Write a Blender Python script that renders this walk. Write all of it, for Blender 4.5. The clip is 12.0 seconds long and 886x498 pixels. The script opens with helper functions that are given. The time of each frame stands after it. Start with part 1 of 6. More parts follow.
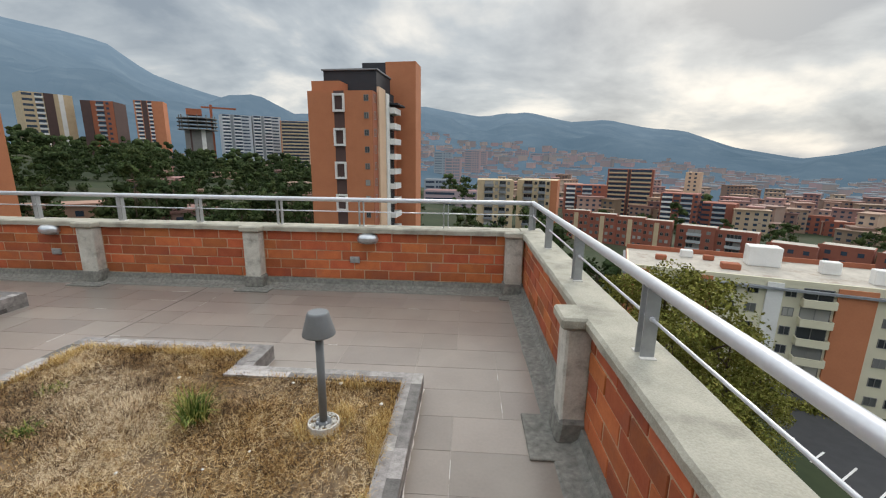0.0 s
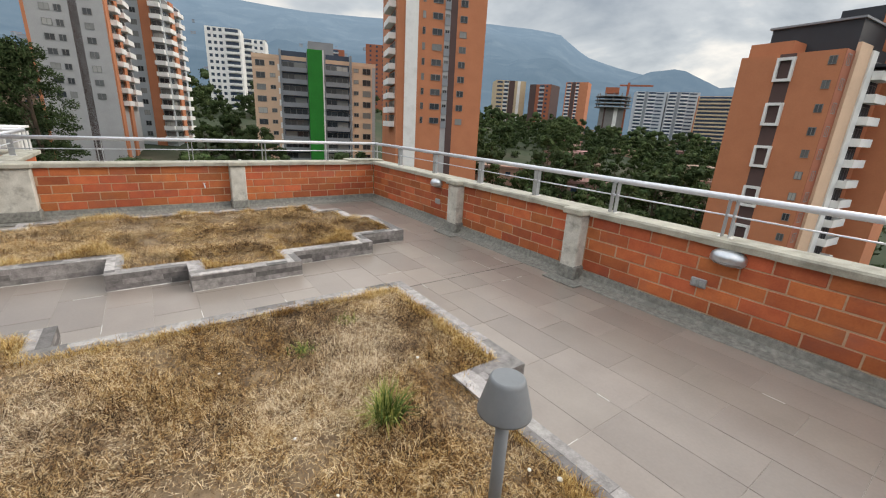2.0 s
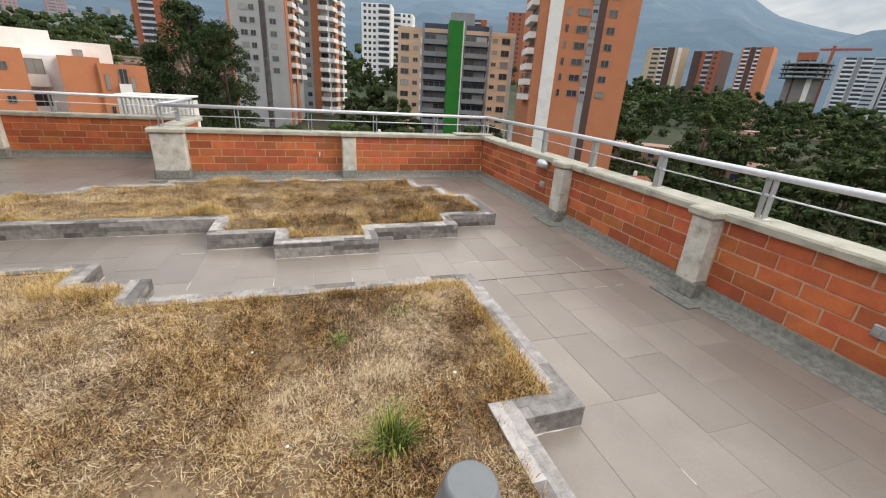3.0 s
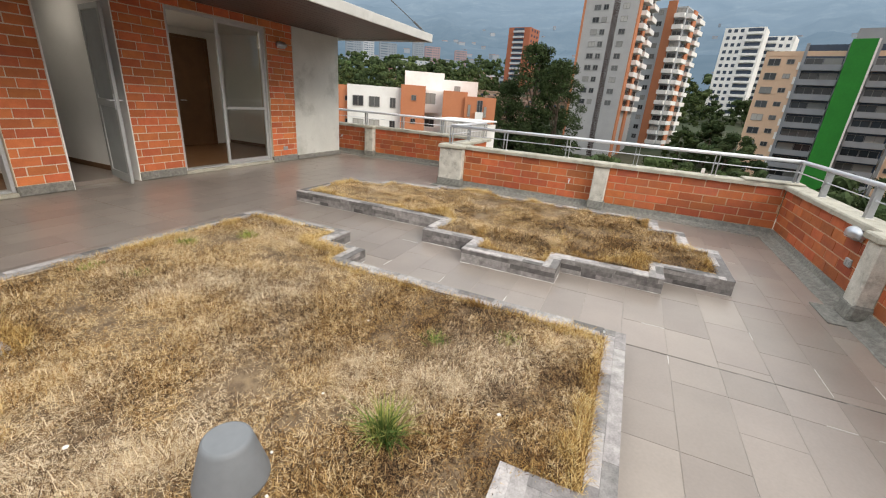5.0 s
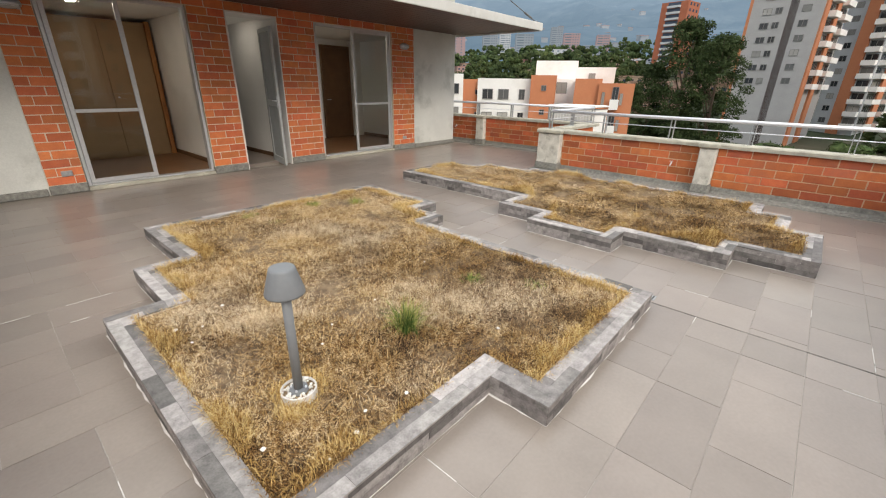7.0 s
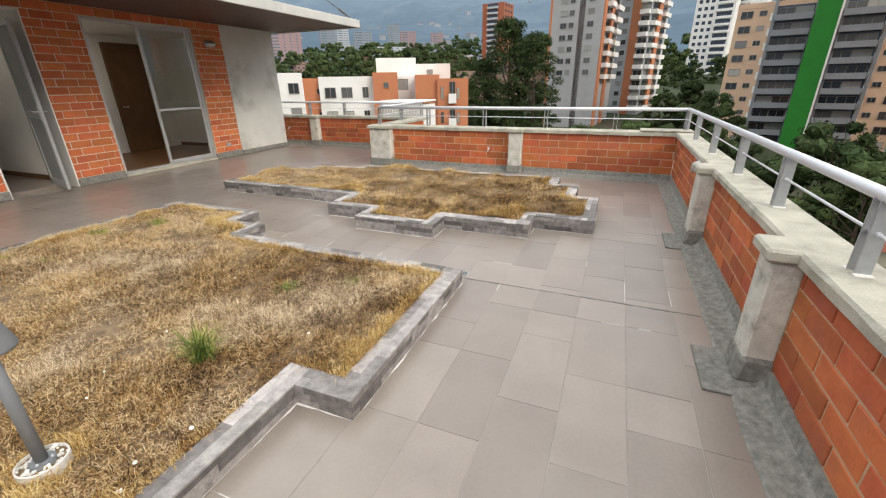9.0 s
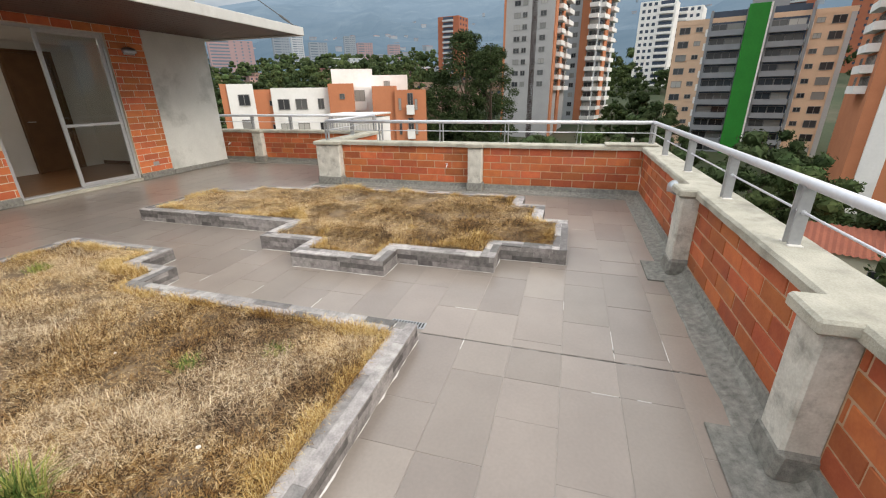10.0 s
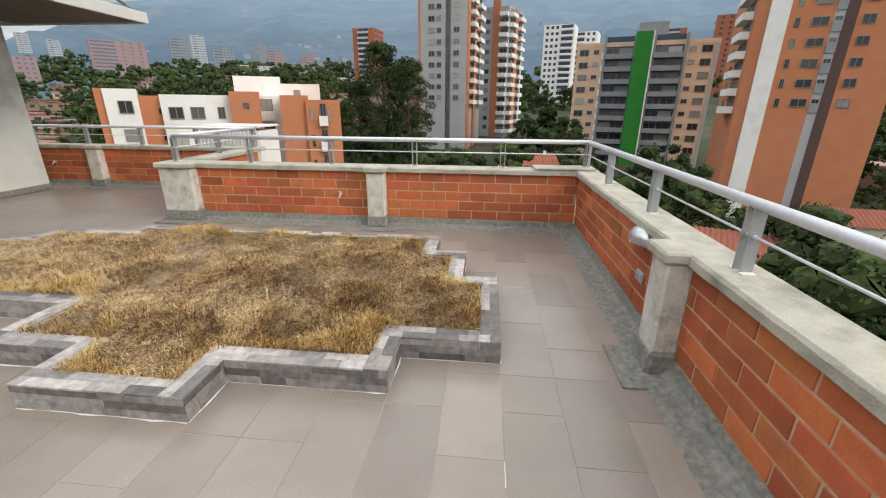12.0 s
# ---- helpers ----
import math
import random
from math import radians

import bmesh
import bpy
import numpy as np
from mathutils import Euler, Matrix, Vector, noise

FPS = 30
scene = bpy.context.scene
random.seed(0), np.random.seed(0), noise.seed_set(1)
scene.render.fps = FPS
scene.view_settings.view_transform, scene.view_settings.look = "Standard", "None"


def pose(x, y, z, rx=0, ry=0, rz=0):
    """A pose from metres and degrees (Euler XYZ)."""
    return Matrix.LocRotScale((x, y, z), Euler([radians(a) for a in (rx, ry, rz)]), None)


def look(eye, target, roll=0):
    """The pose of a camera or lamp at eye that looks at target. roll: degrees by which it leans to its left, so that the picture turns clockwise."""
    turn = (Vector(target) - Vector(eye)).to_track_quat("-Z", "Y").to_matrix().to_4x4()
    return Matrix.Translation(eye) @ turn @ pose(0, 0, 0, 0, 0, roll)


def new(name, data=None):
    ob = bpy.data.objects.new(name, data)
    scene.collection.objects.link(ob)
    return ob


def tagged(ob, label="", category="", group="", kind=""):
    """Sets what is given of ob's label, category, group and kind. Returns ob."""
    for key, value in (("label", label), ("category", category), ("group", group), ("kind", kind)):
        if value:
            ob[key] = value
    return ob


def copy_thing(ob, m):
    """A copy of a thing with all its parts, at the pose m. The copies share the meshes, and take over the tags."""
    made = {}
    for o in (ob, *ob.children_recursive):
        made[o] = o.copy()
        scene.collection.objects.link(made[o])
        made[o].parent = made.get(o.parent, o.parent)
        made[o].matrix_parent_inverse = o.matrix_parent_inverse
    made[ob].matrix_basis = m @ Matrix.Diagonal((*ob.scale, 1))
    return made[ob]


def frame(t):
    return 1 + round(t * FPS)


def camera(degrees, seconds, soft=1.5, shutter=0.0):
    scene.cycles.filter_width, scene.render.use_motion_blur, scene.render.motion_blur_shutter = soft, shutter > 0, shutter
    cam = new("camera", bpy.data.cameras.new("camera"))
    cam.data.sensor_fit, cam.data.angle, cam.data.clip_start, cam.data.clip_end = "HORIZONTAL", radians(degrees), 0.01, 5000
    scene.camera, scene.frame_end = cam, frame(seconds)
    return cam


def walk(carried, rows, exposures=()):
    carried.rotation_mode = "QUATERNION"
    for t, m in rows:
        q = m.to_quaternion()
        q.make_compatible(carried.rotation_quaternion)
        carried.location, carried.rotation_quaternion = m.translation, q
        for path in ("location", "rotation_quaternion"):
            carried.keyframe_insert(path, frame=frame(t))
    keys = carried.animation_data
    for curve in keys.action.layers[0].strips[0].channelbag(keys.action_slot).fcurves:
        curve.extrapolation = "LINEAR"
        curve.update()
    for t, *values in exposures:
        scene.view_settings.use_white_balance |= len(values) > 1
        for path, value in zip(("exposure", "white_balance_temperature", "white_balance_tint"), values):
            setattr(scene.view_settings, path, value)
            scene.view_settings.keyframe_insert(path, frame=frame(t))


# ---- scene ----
cam = camera(94.6, 12.0, soft=1.15)
PATH = [
    (0, (-0.081, -0.38, 1.517), (-0.196, 1.571, 1.091), 0.8),
    (0.5, (-0.038, -0.06, 1.491), (-0.538, 1.816, 1.01), 0.9),
    (1, (-0.069, 0.248, 1.495), (-0.947, 1.969, 0.976), 0.9),
    (1.5, (-0.131, 0.488, 1.511), (-1.372, 1.953, 0.952), 1.6),
    (2, (-0.097, 0.731, 1.465), (-1.644, 1.857, 0.883), 3.1),
    (2.5, (-0.197, 0.994, 1.47), (-1.884, 1.845, 0.812), 3.3),
    (4.5, (-0.356, 1.978, 1.511), (-2.176, 1.623, 0.762), 4.5),
    (5, (-0.353, 2.204, 1.504), (-2.082, 1.473, 0.813), 4.4),
    (5.5, (-0.256, 2.419, 1.487), (-1.865, 1.452, 0.798), 3.3),
    (6, (-0.143, 2.629, 1.493), (-1.634, 1.506, 0.774), 1.9),
    (6.5, (-0.115, 2.844, 1.479), (-1.476, 1.58, 0.737), 1.3),
    (8.5, (-0.118, 3.355, 1.46), (-1.762, 2.509, 0.696), -0.8),
    (9, (-0.341, 3.389, 1.458), (-2.055, 2.684, 0.704), -0.9),
    (9.5, (-0.649, 3.334, 1.467), (-2.403, 2.716, 0.73), -1.0),
    (10, (-0.97, 3.242, 1.468), (-2.758, 2.699, 0.756), -0.9),
    (10.5, (-1.352, 3.224, 1.449), (-3.161, 2.721, 0.762), -1.0),
    (11, (-1.702, 3.169, 1.423), (-3.554, 2.83, 0.749), -0.6),
    (11.5, (-2.089, 3.168, 1.441), (-3.97, 3.048, 0.772), -0.6),
    (12, (-2.457, 3.18, 1.437), (-4.334, 2.99, 0.774), 0.4),
]
from mathutils.geometry import tessellate_polygon

walk(cam, [(t, look(eye, target, roll)) for t, eye, target, roll in PATH],
     [(0.0, -0.03, 6900, 8), (2.5, 0.24, 7100, 10), (5.5, 0.36, 7150, 10), (9.0, 0.40, 7150, 10), (12.0, 0.26, 7100, 10)])

# ---------------------------------------------------------------- world and light
SUN_EL, SUN_AZ = radians(33), radians(28)


def make_world():
    world = bpy.data.worlds.new("overcast_sky")
    scene.world = world
    world.use_nodes = True
    nt = world.node_tree
    nt.nodes.clear()
    N, L = nt.nodes.new, nt.links.new
    out, bg = N("ShaderNodeOutputWorld"), N("ShaderNodeBackground")
    sky = N("ShaderNodeTexSky")
    sky.sky_type, sky.sun_disc = "NISHITA", False
    sky.sun_elevation, sky.sun_rotation = SUN_EL, SUN_AZ % (2 * math.pi)
    sky.air_density, sky.dust_density = 1.0, 3.0
    tc, sep = N("ShaderNodeTexCoord"), N("ShaderNodeSeparateXYZ")
    L(tc.outputs["Generated"], sep.inputs[0])
    # cloud deck: the sky's direction laid out on a flat layer
    lift = N("ShaderNodeMath"); lift.operation = "ADD"; lift.inputs[1].default_value = 0.30
    mx = N("ShaderNodeMath"); mx.operation = "MAXIMUM"; mx.inputs[1].default_value = 0.02
    L(sep.outputs[2], lift.inputs[0]); L(lift.outputs[0], mx.inputs[0])
    dx, dy, comb = N("ShaderNodeMath"), N("ShaderNodeMath"), N("ShaderNodeCombineXYZ")
    dx.operation = dy.operation = "DIVIDE"
    L(sep.outputs[0], dx.inputs[0]); L(mx.outputs[0], dx.inputs[1])
    L(sep.outputs[1], dy.inputs[0]); L(mx.outputs[0], dy.inputs[1])
    L(dx.outputs[0], comb.inputs[0]); L(dy.outputs[0], comb.inputs[1])
    big, small = N("ShaderNodeTexNoise"), N("ShaderNodeTexNoise")
    big.inputs["Scale"].default_value, big.inputs["Detail"].default_value = 1.15, 7
    big.inputs["Roughness"].default_value, big.inputs["Distortion"].default_value = 0.55, 0.35
    small.inputs["Scale"].default_value, small.inputs["Detail"].default_value = 2.4, 6
    L(comb.outputs[0], big.inputs["Vector"]); L(comb.outputs[0], small.inputs["Vector"])
    mixn = N("ShaderNodeMix"); mixn.inputs[0].default_value = 0.28
    L(big.outputs[0], mixn.inputs[2]); L(small.outputs[0], mixn.inputs[3])
    ramp = N("ShaderNodeValToRGB")
    e = ramp.color_ramp.elements
    e[0].position, e[0].color = 0.40, (4.0, 4.8, 5.9, 1)
    e[1].position, e[1].color = 0.60, (12.4, 12.3, 12.2, 1)
    m = e.new(0.50); m.color = (6.9, 7.7, 8.7, 1)
    L(mixn.outputs[0], ramp.inputs[0])
    mix = N("ShaderNodeMix"); mix.data_type = "RGBA"; mix.inputs[0].default_value = 0.86
    L(sky.outputs[0], mix.inputs[6]); L(ramp.outputs[0], mix.inputs[7])
    # an overcast sky is brighter overhead than at its rim
    grad = N("ShaderNodeMapRange")
    grad.inputs[1].default_value, grad.inputs[2].default_value, grad.inputs[3].default_value, grad.inputs[4].default_value = 0.32, 0.46, 0.80, 1.9
    L(sep.outputs[2], grad.inputs[0])
    scale = N("ShaderNodeVectorMath"); scale.operation = "SCALE"
    L(mix.outputs[2], scale.inputs[0]); L(grad.outputs[0], scale.inputs["Scale"])
    L(scale.outputs[0], bg.inputs[0])
    bg.inputs[1].default_value = SKY
    L(bg.outputs[0], out.inputs[0])


SKY = 0.10
make_world()
sun = new("sun", bpy.data.lights.new("sun", "SUN"))
sun.data.energy, sun.data.angle, sun.data.color = 1.45, radians(25), (1.0, 0.96, 0.9)
sun.matrix_world = look((0, 0, 60), (-math.sin(SUN_AZ) * 30, -math.cos(SUN_AZ) * 30, 60 - 30 * math.tan(SUN_EL)))

# ---------------------------------------------------------------- materials


def mat(name, c1, c2=None, scale=6.0, rough=0.8, bump=0.15, metal=0.0, rnd=0.0, hue=0.0, island=False, fine=60.0, spec=0.4, stain=None, stain_scale=1.2):
    """Two-scale mottled surface; rnd varies brightness and hue from piece to piece."""
    m = bpy.data.materials.new(name)
    m.use_nodes = True
    nt = m.node_tree
    N, L = nt.nodes.new, nt.links.new
    bs = nt.nodes["Principled BSDF"]
    bs.inputs["Roughness"].default_value, bs.inputs["Metallic"].default_value = rough, metal
    bs.inputs["Specular IOR Level"].default_value = spec
    c2 = c2 or tuple(v * 0.8 for v in c1)
    geo = N("ShaderNodeNewGeometry")
    a, b = N("ShaderNodeTexNoise"), N("ShaderNodeTexNoise")
    a.inputs["Scale"].default_value, a.inputs["Detail"].default_value = scale, 5
    b.inputs["Scale"].default_value, b.inputs["Detail"].default_value = fine, 3
    L(geo.outputs["Position"], a.inputs["Vector"]); L(geo.outputs["Position"], b.inputs["Vector"])
    av = N("ShaderNodeMix"); av.inputs[0].default_value = 0.35
    L(a.outputs[0], av.inputs[2]); L(b.outputs[0], av.inputs[3])
    rm = N("ShaderNodeMapRange")
    rm.inputs[1].default_value, rm.inputs[2].default_value = 0.33, 0.67
    L(av.outputs[0], rm.inputs[0])
    mix = N("ShaderNodeMix"); mix.data_type = "RGBA"
    mix.inputs[6].default_value, mix.inputs[7].default_value = (*c1, 1), (*c2, 1)
    L(rm.outputs[0], mix.inputs[0])
    col = mix.outputs[2]
    if stain:
        s = N("ShaderNodeTexNoise")
        s.inputs["Scale"].default_value, s.inputs["Detail"].default_value, s.inputs["Roughness"].default_value = stain_scale, 8, 0.65
        L(geo.outputs["Position"], s.inputs["Vector"])
        sr = N("ShaderNodeMapRange"); sr.inputs[1].default_value, sr.inputs[2].default_value = 0.52, 0.72
        sr.inputs[4].default_value = 0.75
        L(s.outputs[0], sr.inputs[0])
        sm = N("ShaderNodeMix"); sm.data_type = "RGBA"; sm.inputs[7].default_value = (*stain, 1)
        L(sr.outputs[0], sm.inputs[0]); L(col, sm.inputs[6])
        col = sm.outputs[2]
    if rnd or hue:
        if island:
            src = geo.outputs["Random Per Island"]
        else:
            src = N("ShaderNodeObjectInfo").outputs["Random"]
        hs = N("ShaderNodeHueSaturation")
        v, h = N("ShaderNodeMapRange"), N("ShaderNodeMapRange")
        v.inputs[3].default_value, v.inputs[4].default_value = 1 - rnd, 1 + rnd * 0.7
        L(src, v.inputs[0])
        wn = N("ShaderNodeTexWhiteNoise"); wn.noise_dimensions = "1D"
        L(src, wn.inputs["W"])
        h.inputs[3].default_value, h.inputs[4].default_value = 0.5 - hue, 0.5 + hue
        L(wn.outputs["Value"], h.inputs[0])
        L(v.outputs[0], hs.inputs["Value"]); L(h.outputs[0], hs.inputs["Hue"]); L(col, hs.inputs["Color"])
        col = hs.outputs[0]
    L(col, bs.inputs["Base Color"])
    if bump:
        bp = N("ShaderNodeBump"); bp.inputs["Strength"].default_value, bp.inputs["Distance"].default_value = bump, 0.01
        L(av.outputs[0], bp.inputs["Height"]); L(bp.outputs[0], bs.inputs["Normal"])
    return m


def glass_mat(name, tint=(0.75, 0.8, 0.8), see=0.75):
    m = bpy.data.materials.new(name)
    m.use_nodes = True
    nt = m.node_tree
    N, L = nt.nodes.new, nt.links.new
    nt.nodes.clear()
    out, mixs, tr, gl, fr = N("ShaderNodeOutputMaterial"), N("ShaderNodeMixShader"), N("ShaderNodeBsdfTransparent"), N("ShaderNodeBsdfGlossy"), N("ShaderNodeFresnel")
    tr.inputs[0].default_value = (*tint, 1)
    gl.inputs["Roughness"].default_value = 0.02
    fr.inputs[0].default_value = 1.75
    L(fr.outputs[0], mixs.inputs[0]); L(tr.outputs[0], mixs.inputs[1]); L(gl.outputs[0], mixs.inputs[2]); L(mixs.outputs[0], out.inputs[0])
    return m


def lamp_mat(name, color, power):
    m = bpy.data.materials.new(name)
    m.use_nodes = True
    bs = m.node_tree.nodes["Principled BSDF"]
    bs.inputs["Emission Color"].default_value, bs.inputs["Emission Strength"].default_value = (*color, 1), power
    return m


M_BRICK = mat("clay_brick", (0.50, 0.14, 0.05), (0.38, 0.092, 0.034), 9, 0.72, 0.3, rnd=0.34, hue=0.008, stain=(0.30, 0.10, 0.06), stain_scale=3.0)
M_FBRICK = mat("facade_brick", (0.62, 0.18, 0.066), (0.50, 0.13, 0.048), 9, 0.7, 0.25, rnd=0.22, hue=0.008, stain=(0.40, 0.12, 0.06), stain_scale=2.2)
M_MORTAR_PALE = mat("pale_mortar", (0.68, 0.58, 0.46), (0.56, 0.45, 0.34), 20, 0.95, 0.3)
M_MORTAR = mat("mortar", (0.54, 0.38, 0.26), (0.42, 0.27, 0.17), 20, 0.95, 0.3)
M_CAP = mat("cement_coping", (0.50, 0.475, 0.40), (0.31, 0.295, 0.245), 6, 0.9, 0.8, fine=120, stain=(0.22, 0.21, 0.175), stain_scale=3.0)
M_PLINTH = mat("cement_plinth", (0.285, 0.278, 0.25), (0.12, 0.117, 0.106), 28, 0.95, 0.5, fine=190, stain=(0.14, 0.137, 0.124), stain_scale=5.0)
M_PIL = mat("pilaster_cement", (0.66, 0.64, 0.58), (0.42, 0.40, 0.35), 9, 0.9, 0.6, fine=90, stain=(0.17, 0.16, 0.14), stain_scale=7.5)
M_CONC = mat("exposed_concrete", (0.64, 0.64, 0.60), (0.50, 0.50, 0.47), 1.6, 0.85, 0.2, stain=(0.25, 0.255, 0.23), stain_scale=1.4)
M_TILE = mat("floor_tile", (0.285, 0.240, 0.208), (0.232, 0.195, 0.170), 3.0, 0.28, 0.03, rnd=0.13, hue=0.004, spec=0.5, stain=(0.295, 0.254, 0.222), stain_scale=1.1)
M_GROUT = mat("grout", (0.23, 0.197, 0.17), (0.44, 0.40, 0.36), 1.6, 0.9, 0.1)
M_JOINT = mat("dark_joint", (0.03, 0.028, 0.026), (0.16, 0.145, 0.13), 9, 0.9, 0.1, stain=(0.72, 0.70, 0.66), stain_scale=4.5)
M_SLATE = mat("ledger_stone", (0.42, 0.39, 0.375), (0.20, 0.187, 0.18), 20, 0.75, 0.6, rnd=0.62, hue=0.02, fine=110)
# dirt and shade of the kerb sides, put into a darker stone colour
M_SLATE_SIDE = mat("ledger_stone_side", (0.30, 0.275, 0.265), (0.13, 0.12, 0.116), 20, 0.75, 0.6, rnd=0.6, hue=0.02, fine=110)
M_SLATE_I = mat("ledger_stone_far", (0.42, 0.39, 0.375), (0.20, 0.187, 0.18), 20, 0.75, 0.6, rnd=0.55, hue=0.02, fine=110, island=True)
M_WHITEGROUT = mat("white_grout", (0.72, 0.69, 0.66), (0.55, 0.53, 0.5), 15, 0.9, 0.1)
M_SOIL = mat("dry_soil", (0.10, 0.066, 0.04), (0.27, 0.19, 0.115), 14, 1.0, 1.0, fine=160, stain=(0.30, 0.21, 0.11), stain_scale=9)
M_STEEL = mat("brushed_rail", (0.66, 0.67, 0.71), (0.60, 0.61, 0.65), 30, 0.38, 0.03, metal=0.35)
M_POST = mat("galvanised_post", (0.40, 0.41, 0.42), (0.33, 0.34, 0.35), 20, 0.5, 0.06, metal=0.5)
M_ALU = mat("aluminium_frame", (0.60, 0.61, 0.62), (0.52, 0.53, 0.54), 30, 0.4, 0.03, metal=0.6)
M_SILVER = mat("silver_lamp_hood", (0.58, 0.60, 0.63), (0.5, 0.52, 0.55), 30, 0.3, 0.03, metal=0.8)
M_LAMP = mat("lamp_grey_paint", (0.19, 0.20, 0.21), (0.165, 0.175, 0.185), 12, 0.55, 0.05)
M_PEBBLE = mat("white_pebbles", (0.75, 0.73, 0.68), (0.5, 0.48, 0.45), 30, 0.7, 0.2, rnd=0.3, island=True)
M_WHITE = mat("white_plaster", (0.80, 0.79, 0.77), (0.72, 0.71, 0.69), 2, 0.85, 0.05)
M_CEIL = mat("white_ceiling", (0.82, 0.82, 0.8), (0.78, 0.78, 0.76), 2, 0.9, 0.03)
M_PARQ = mat("wood_floor", (0.20, 0.10, 0.045), (0.14, 0.065, 0.03), 5, 0.4, 0.05)
M_DOORW = mat("brown_wood_door", (0.16, 0.085, 0.04), (0.11, 0.055, 0.028), 4, 0.5, 0.08)
M_TAN = mat("tan_wardrobe", (0.36, 0.23, 0.12), (0.30, 0.19, 0.10), 3, 0.55, 0.05)
M_ORANGEW = mat("orange_wood_frame", (0.40, 0.17, 0.05), (0.32, 0.13, 0.04), 6, 0.5, 0.06)
M_SOFFIT = mat("canopy_soffit", (0.105, 0.055, 0.041), (0.07, 0.038, 0.03), 2.5, 0.5, 0.08, stain=(0.07, 0.05, 0.045))
M_FASCIA = mat("canopy_fascia", (0.62, 0.62, 0.60), (0.52, 0.52, 0.50), 4, 0.6, 0.08, stain=(0.35, 0.34, 0.32))
M_BOARD = mat("grey_boards", (0.5, 0.5, 0.47), (0.42, 0.42, 0.4), 4, 0.8, 0.1)
M_METALDOOR = mat("grey_metal_door", (0.36, 0.37, 0.37), (0.30, 0.31, 0.31), 6, 0.5, 0.06)
M_BLACK = mat("black_rubber", (0.03, 0.03, 0.03), (0.02, 0.02, 0.02), 20, 0.6, 0.1)
M_FROST = mat("frosted_glass", (0.38, 0.40, 0.40), (0.32, 0.34, 0.34), 4, 0.25, 0.02)
M_CABLE = mat("steel_cable", (0.08, 0.08, 0.08), (0.05, 0.05, 0.05), 20, 0.5, 0.05)
M_GLASS = glass_mat("window_glass")
M_DOWN = lamp_mat("downlight_glow", (1.0, 0.93, 0.82), 190.0)
M_DOWN_DIM = lamp_mat("hall_downlight_glow", (1.0, 0.95, 0.88), 45.0)

# ---------------------------------------------------------------- mesh helpers


def cube(bm, x0, x1, y0, y1, z0, z1, bevel=0.0):
    vs = [bm.verts.new((x, y, z)) for z in (z0, z1) for y in (y0, y1) for x in (x0, x1)]
    fs = [bm.faces.new([vs[i] for i in q]) for q in ((0, 2, 3, 1), (4, 5, 7, 6), (0, 1, 5, 4), (2, 6, 7, 3), (0, 4, 6, 2), (1, 3, 7, 5))]
    if bevel:
        es = list({e for f in fs for e in f.edges})
        bmesh.ops.bevel(bm, geom=es, offset=bevel, segments=1, affect="EDGES", profile=0.5)
    return bm


def block(x0, x1, y0, y1, z0, z1, bevel=0.0):
    return cube(bmesh.new(), x0, x1, y0, y1, z0, z1, bevel)


def tube(bm, p, q, r0, r1=None, seg=10, cap=True):
    p, q = Vector(p), Vector(q)
    r1 = r0 if r1 is None else r1
    m = Matrix.Translation((p + q) / 2) @ (q - p).to_track_quat("Z", "Y").to_matrix().to_4x4()
    bmesh.ops.create_cone(bm, cap_ends=cap, segments=seg, radius1=r0, radius2=r1, depth=(q - p).length, matrix=m)
    return bm


def mesh_of(name, bm, material=None, smooth=False):
    me = bpy.data.meshes.new(name)
    bm.to_mesh(me)
    bm.free()
    for mt in (material if isinstance(material, (list, tuple)) else [material]):
        if mt:
            me.materials.append(mt)
    if smooth:
        for p in me.polygons:
            p.use_smooth = True
    return me


def part(name, bm, material, parent=None, label="", smooth=False, at=None):
    ob = new(name, mesh_of(name, bm, material, smooth))
    ob.parent = parent
    if at is not None:
        ob.matrix_basis = at
    if label:
        ob["label"] = label
    return ob


def piece(name, me, m, parent):
    ob = new(name, me)
    ob.parent = parent
    ob.matrix_basis = m
    return ob


def thing(name, x, y, z, label, category, group="", rz=0.0, kind=""):
    ob = new(name)
    ob.empty_display_size = 0.1
    ob.matrix_basis = pose(x, y, z, 0, 0, rz)
    return tagged(ob, label, category, group, kind)


def structure(ob, label, category):
    return tagged(ob, label, category, kind="structure")


def np_mesh(name, verts, quads, material):
    """A mesh from arrays: verts n x 3, quads m x 3 or 4."""
    verts, quads = np.asarray(verts, np.float32), np.asarray(quads, np.int32)
    k = quads.shape[1]
    me = bpy.data.meshes.new(name)
    me.vertices.add(len(verts)); me.vertices.foreach_set("co", verts.ravel())
    me.loops.add(quads.size); me.loops.foreach_set("vertex_index", quads.ravel())
    me.polygons.add(len(quads))
    me.polygons.foreach_set("loop_start", np.arange(0, quads.size, k, dtype=np.int32))
    me.polygons.foreach_set("loop_total", np.full(len(quads), k, np.int32))
    me.polygons.foreach_set("use_smooth", np.zeros(len(quads), bool))
    me.update(calc_edges=True)
    me.materials.append(material)
    return me


# ---------------------------------------------------------------- plan
CAP, CAPT, PLT = 0.735, 0.062, 0.105       # coping top, its thickness, plinth top
EX, NY, WX, SX = 0.575, 4.265, -7.36, -9.25   # brick faces of the four parapets
FY = -4.43                                  # facade face
RAIL, WIRE = 1.045, 0.905

# the building under the terrace
structure(part("wall_building", block(-9.45, 0.79, -9.0, 4.47, -34, -0.36), M_FBRICK), "orange brick body of the apartment building under the terrace", "wall")
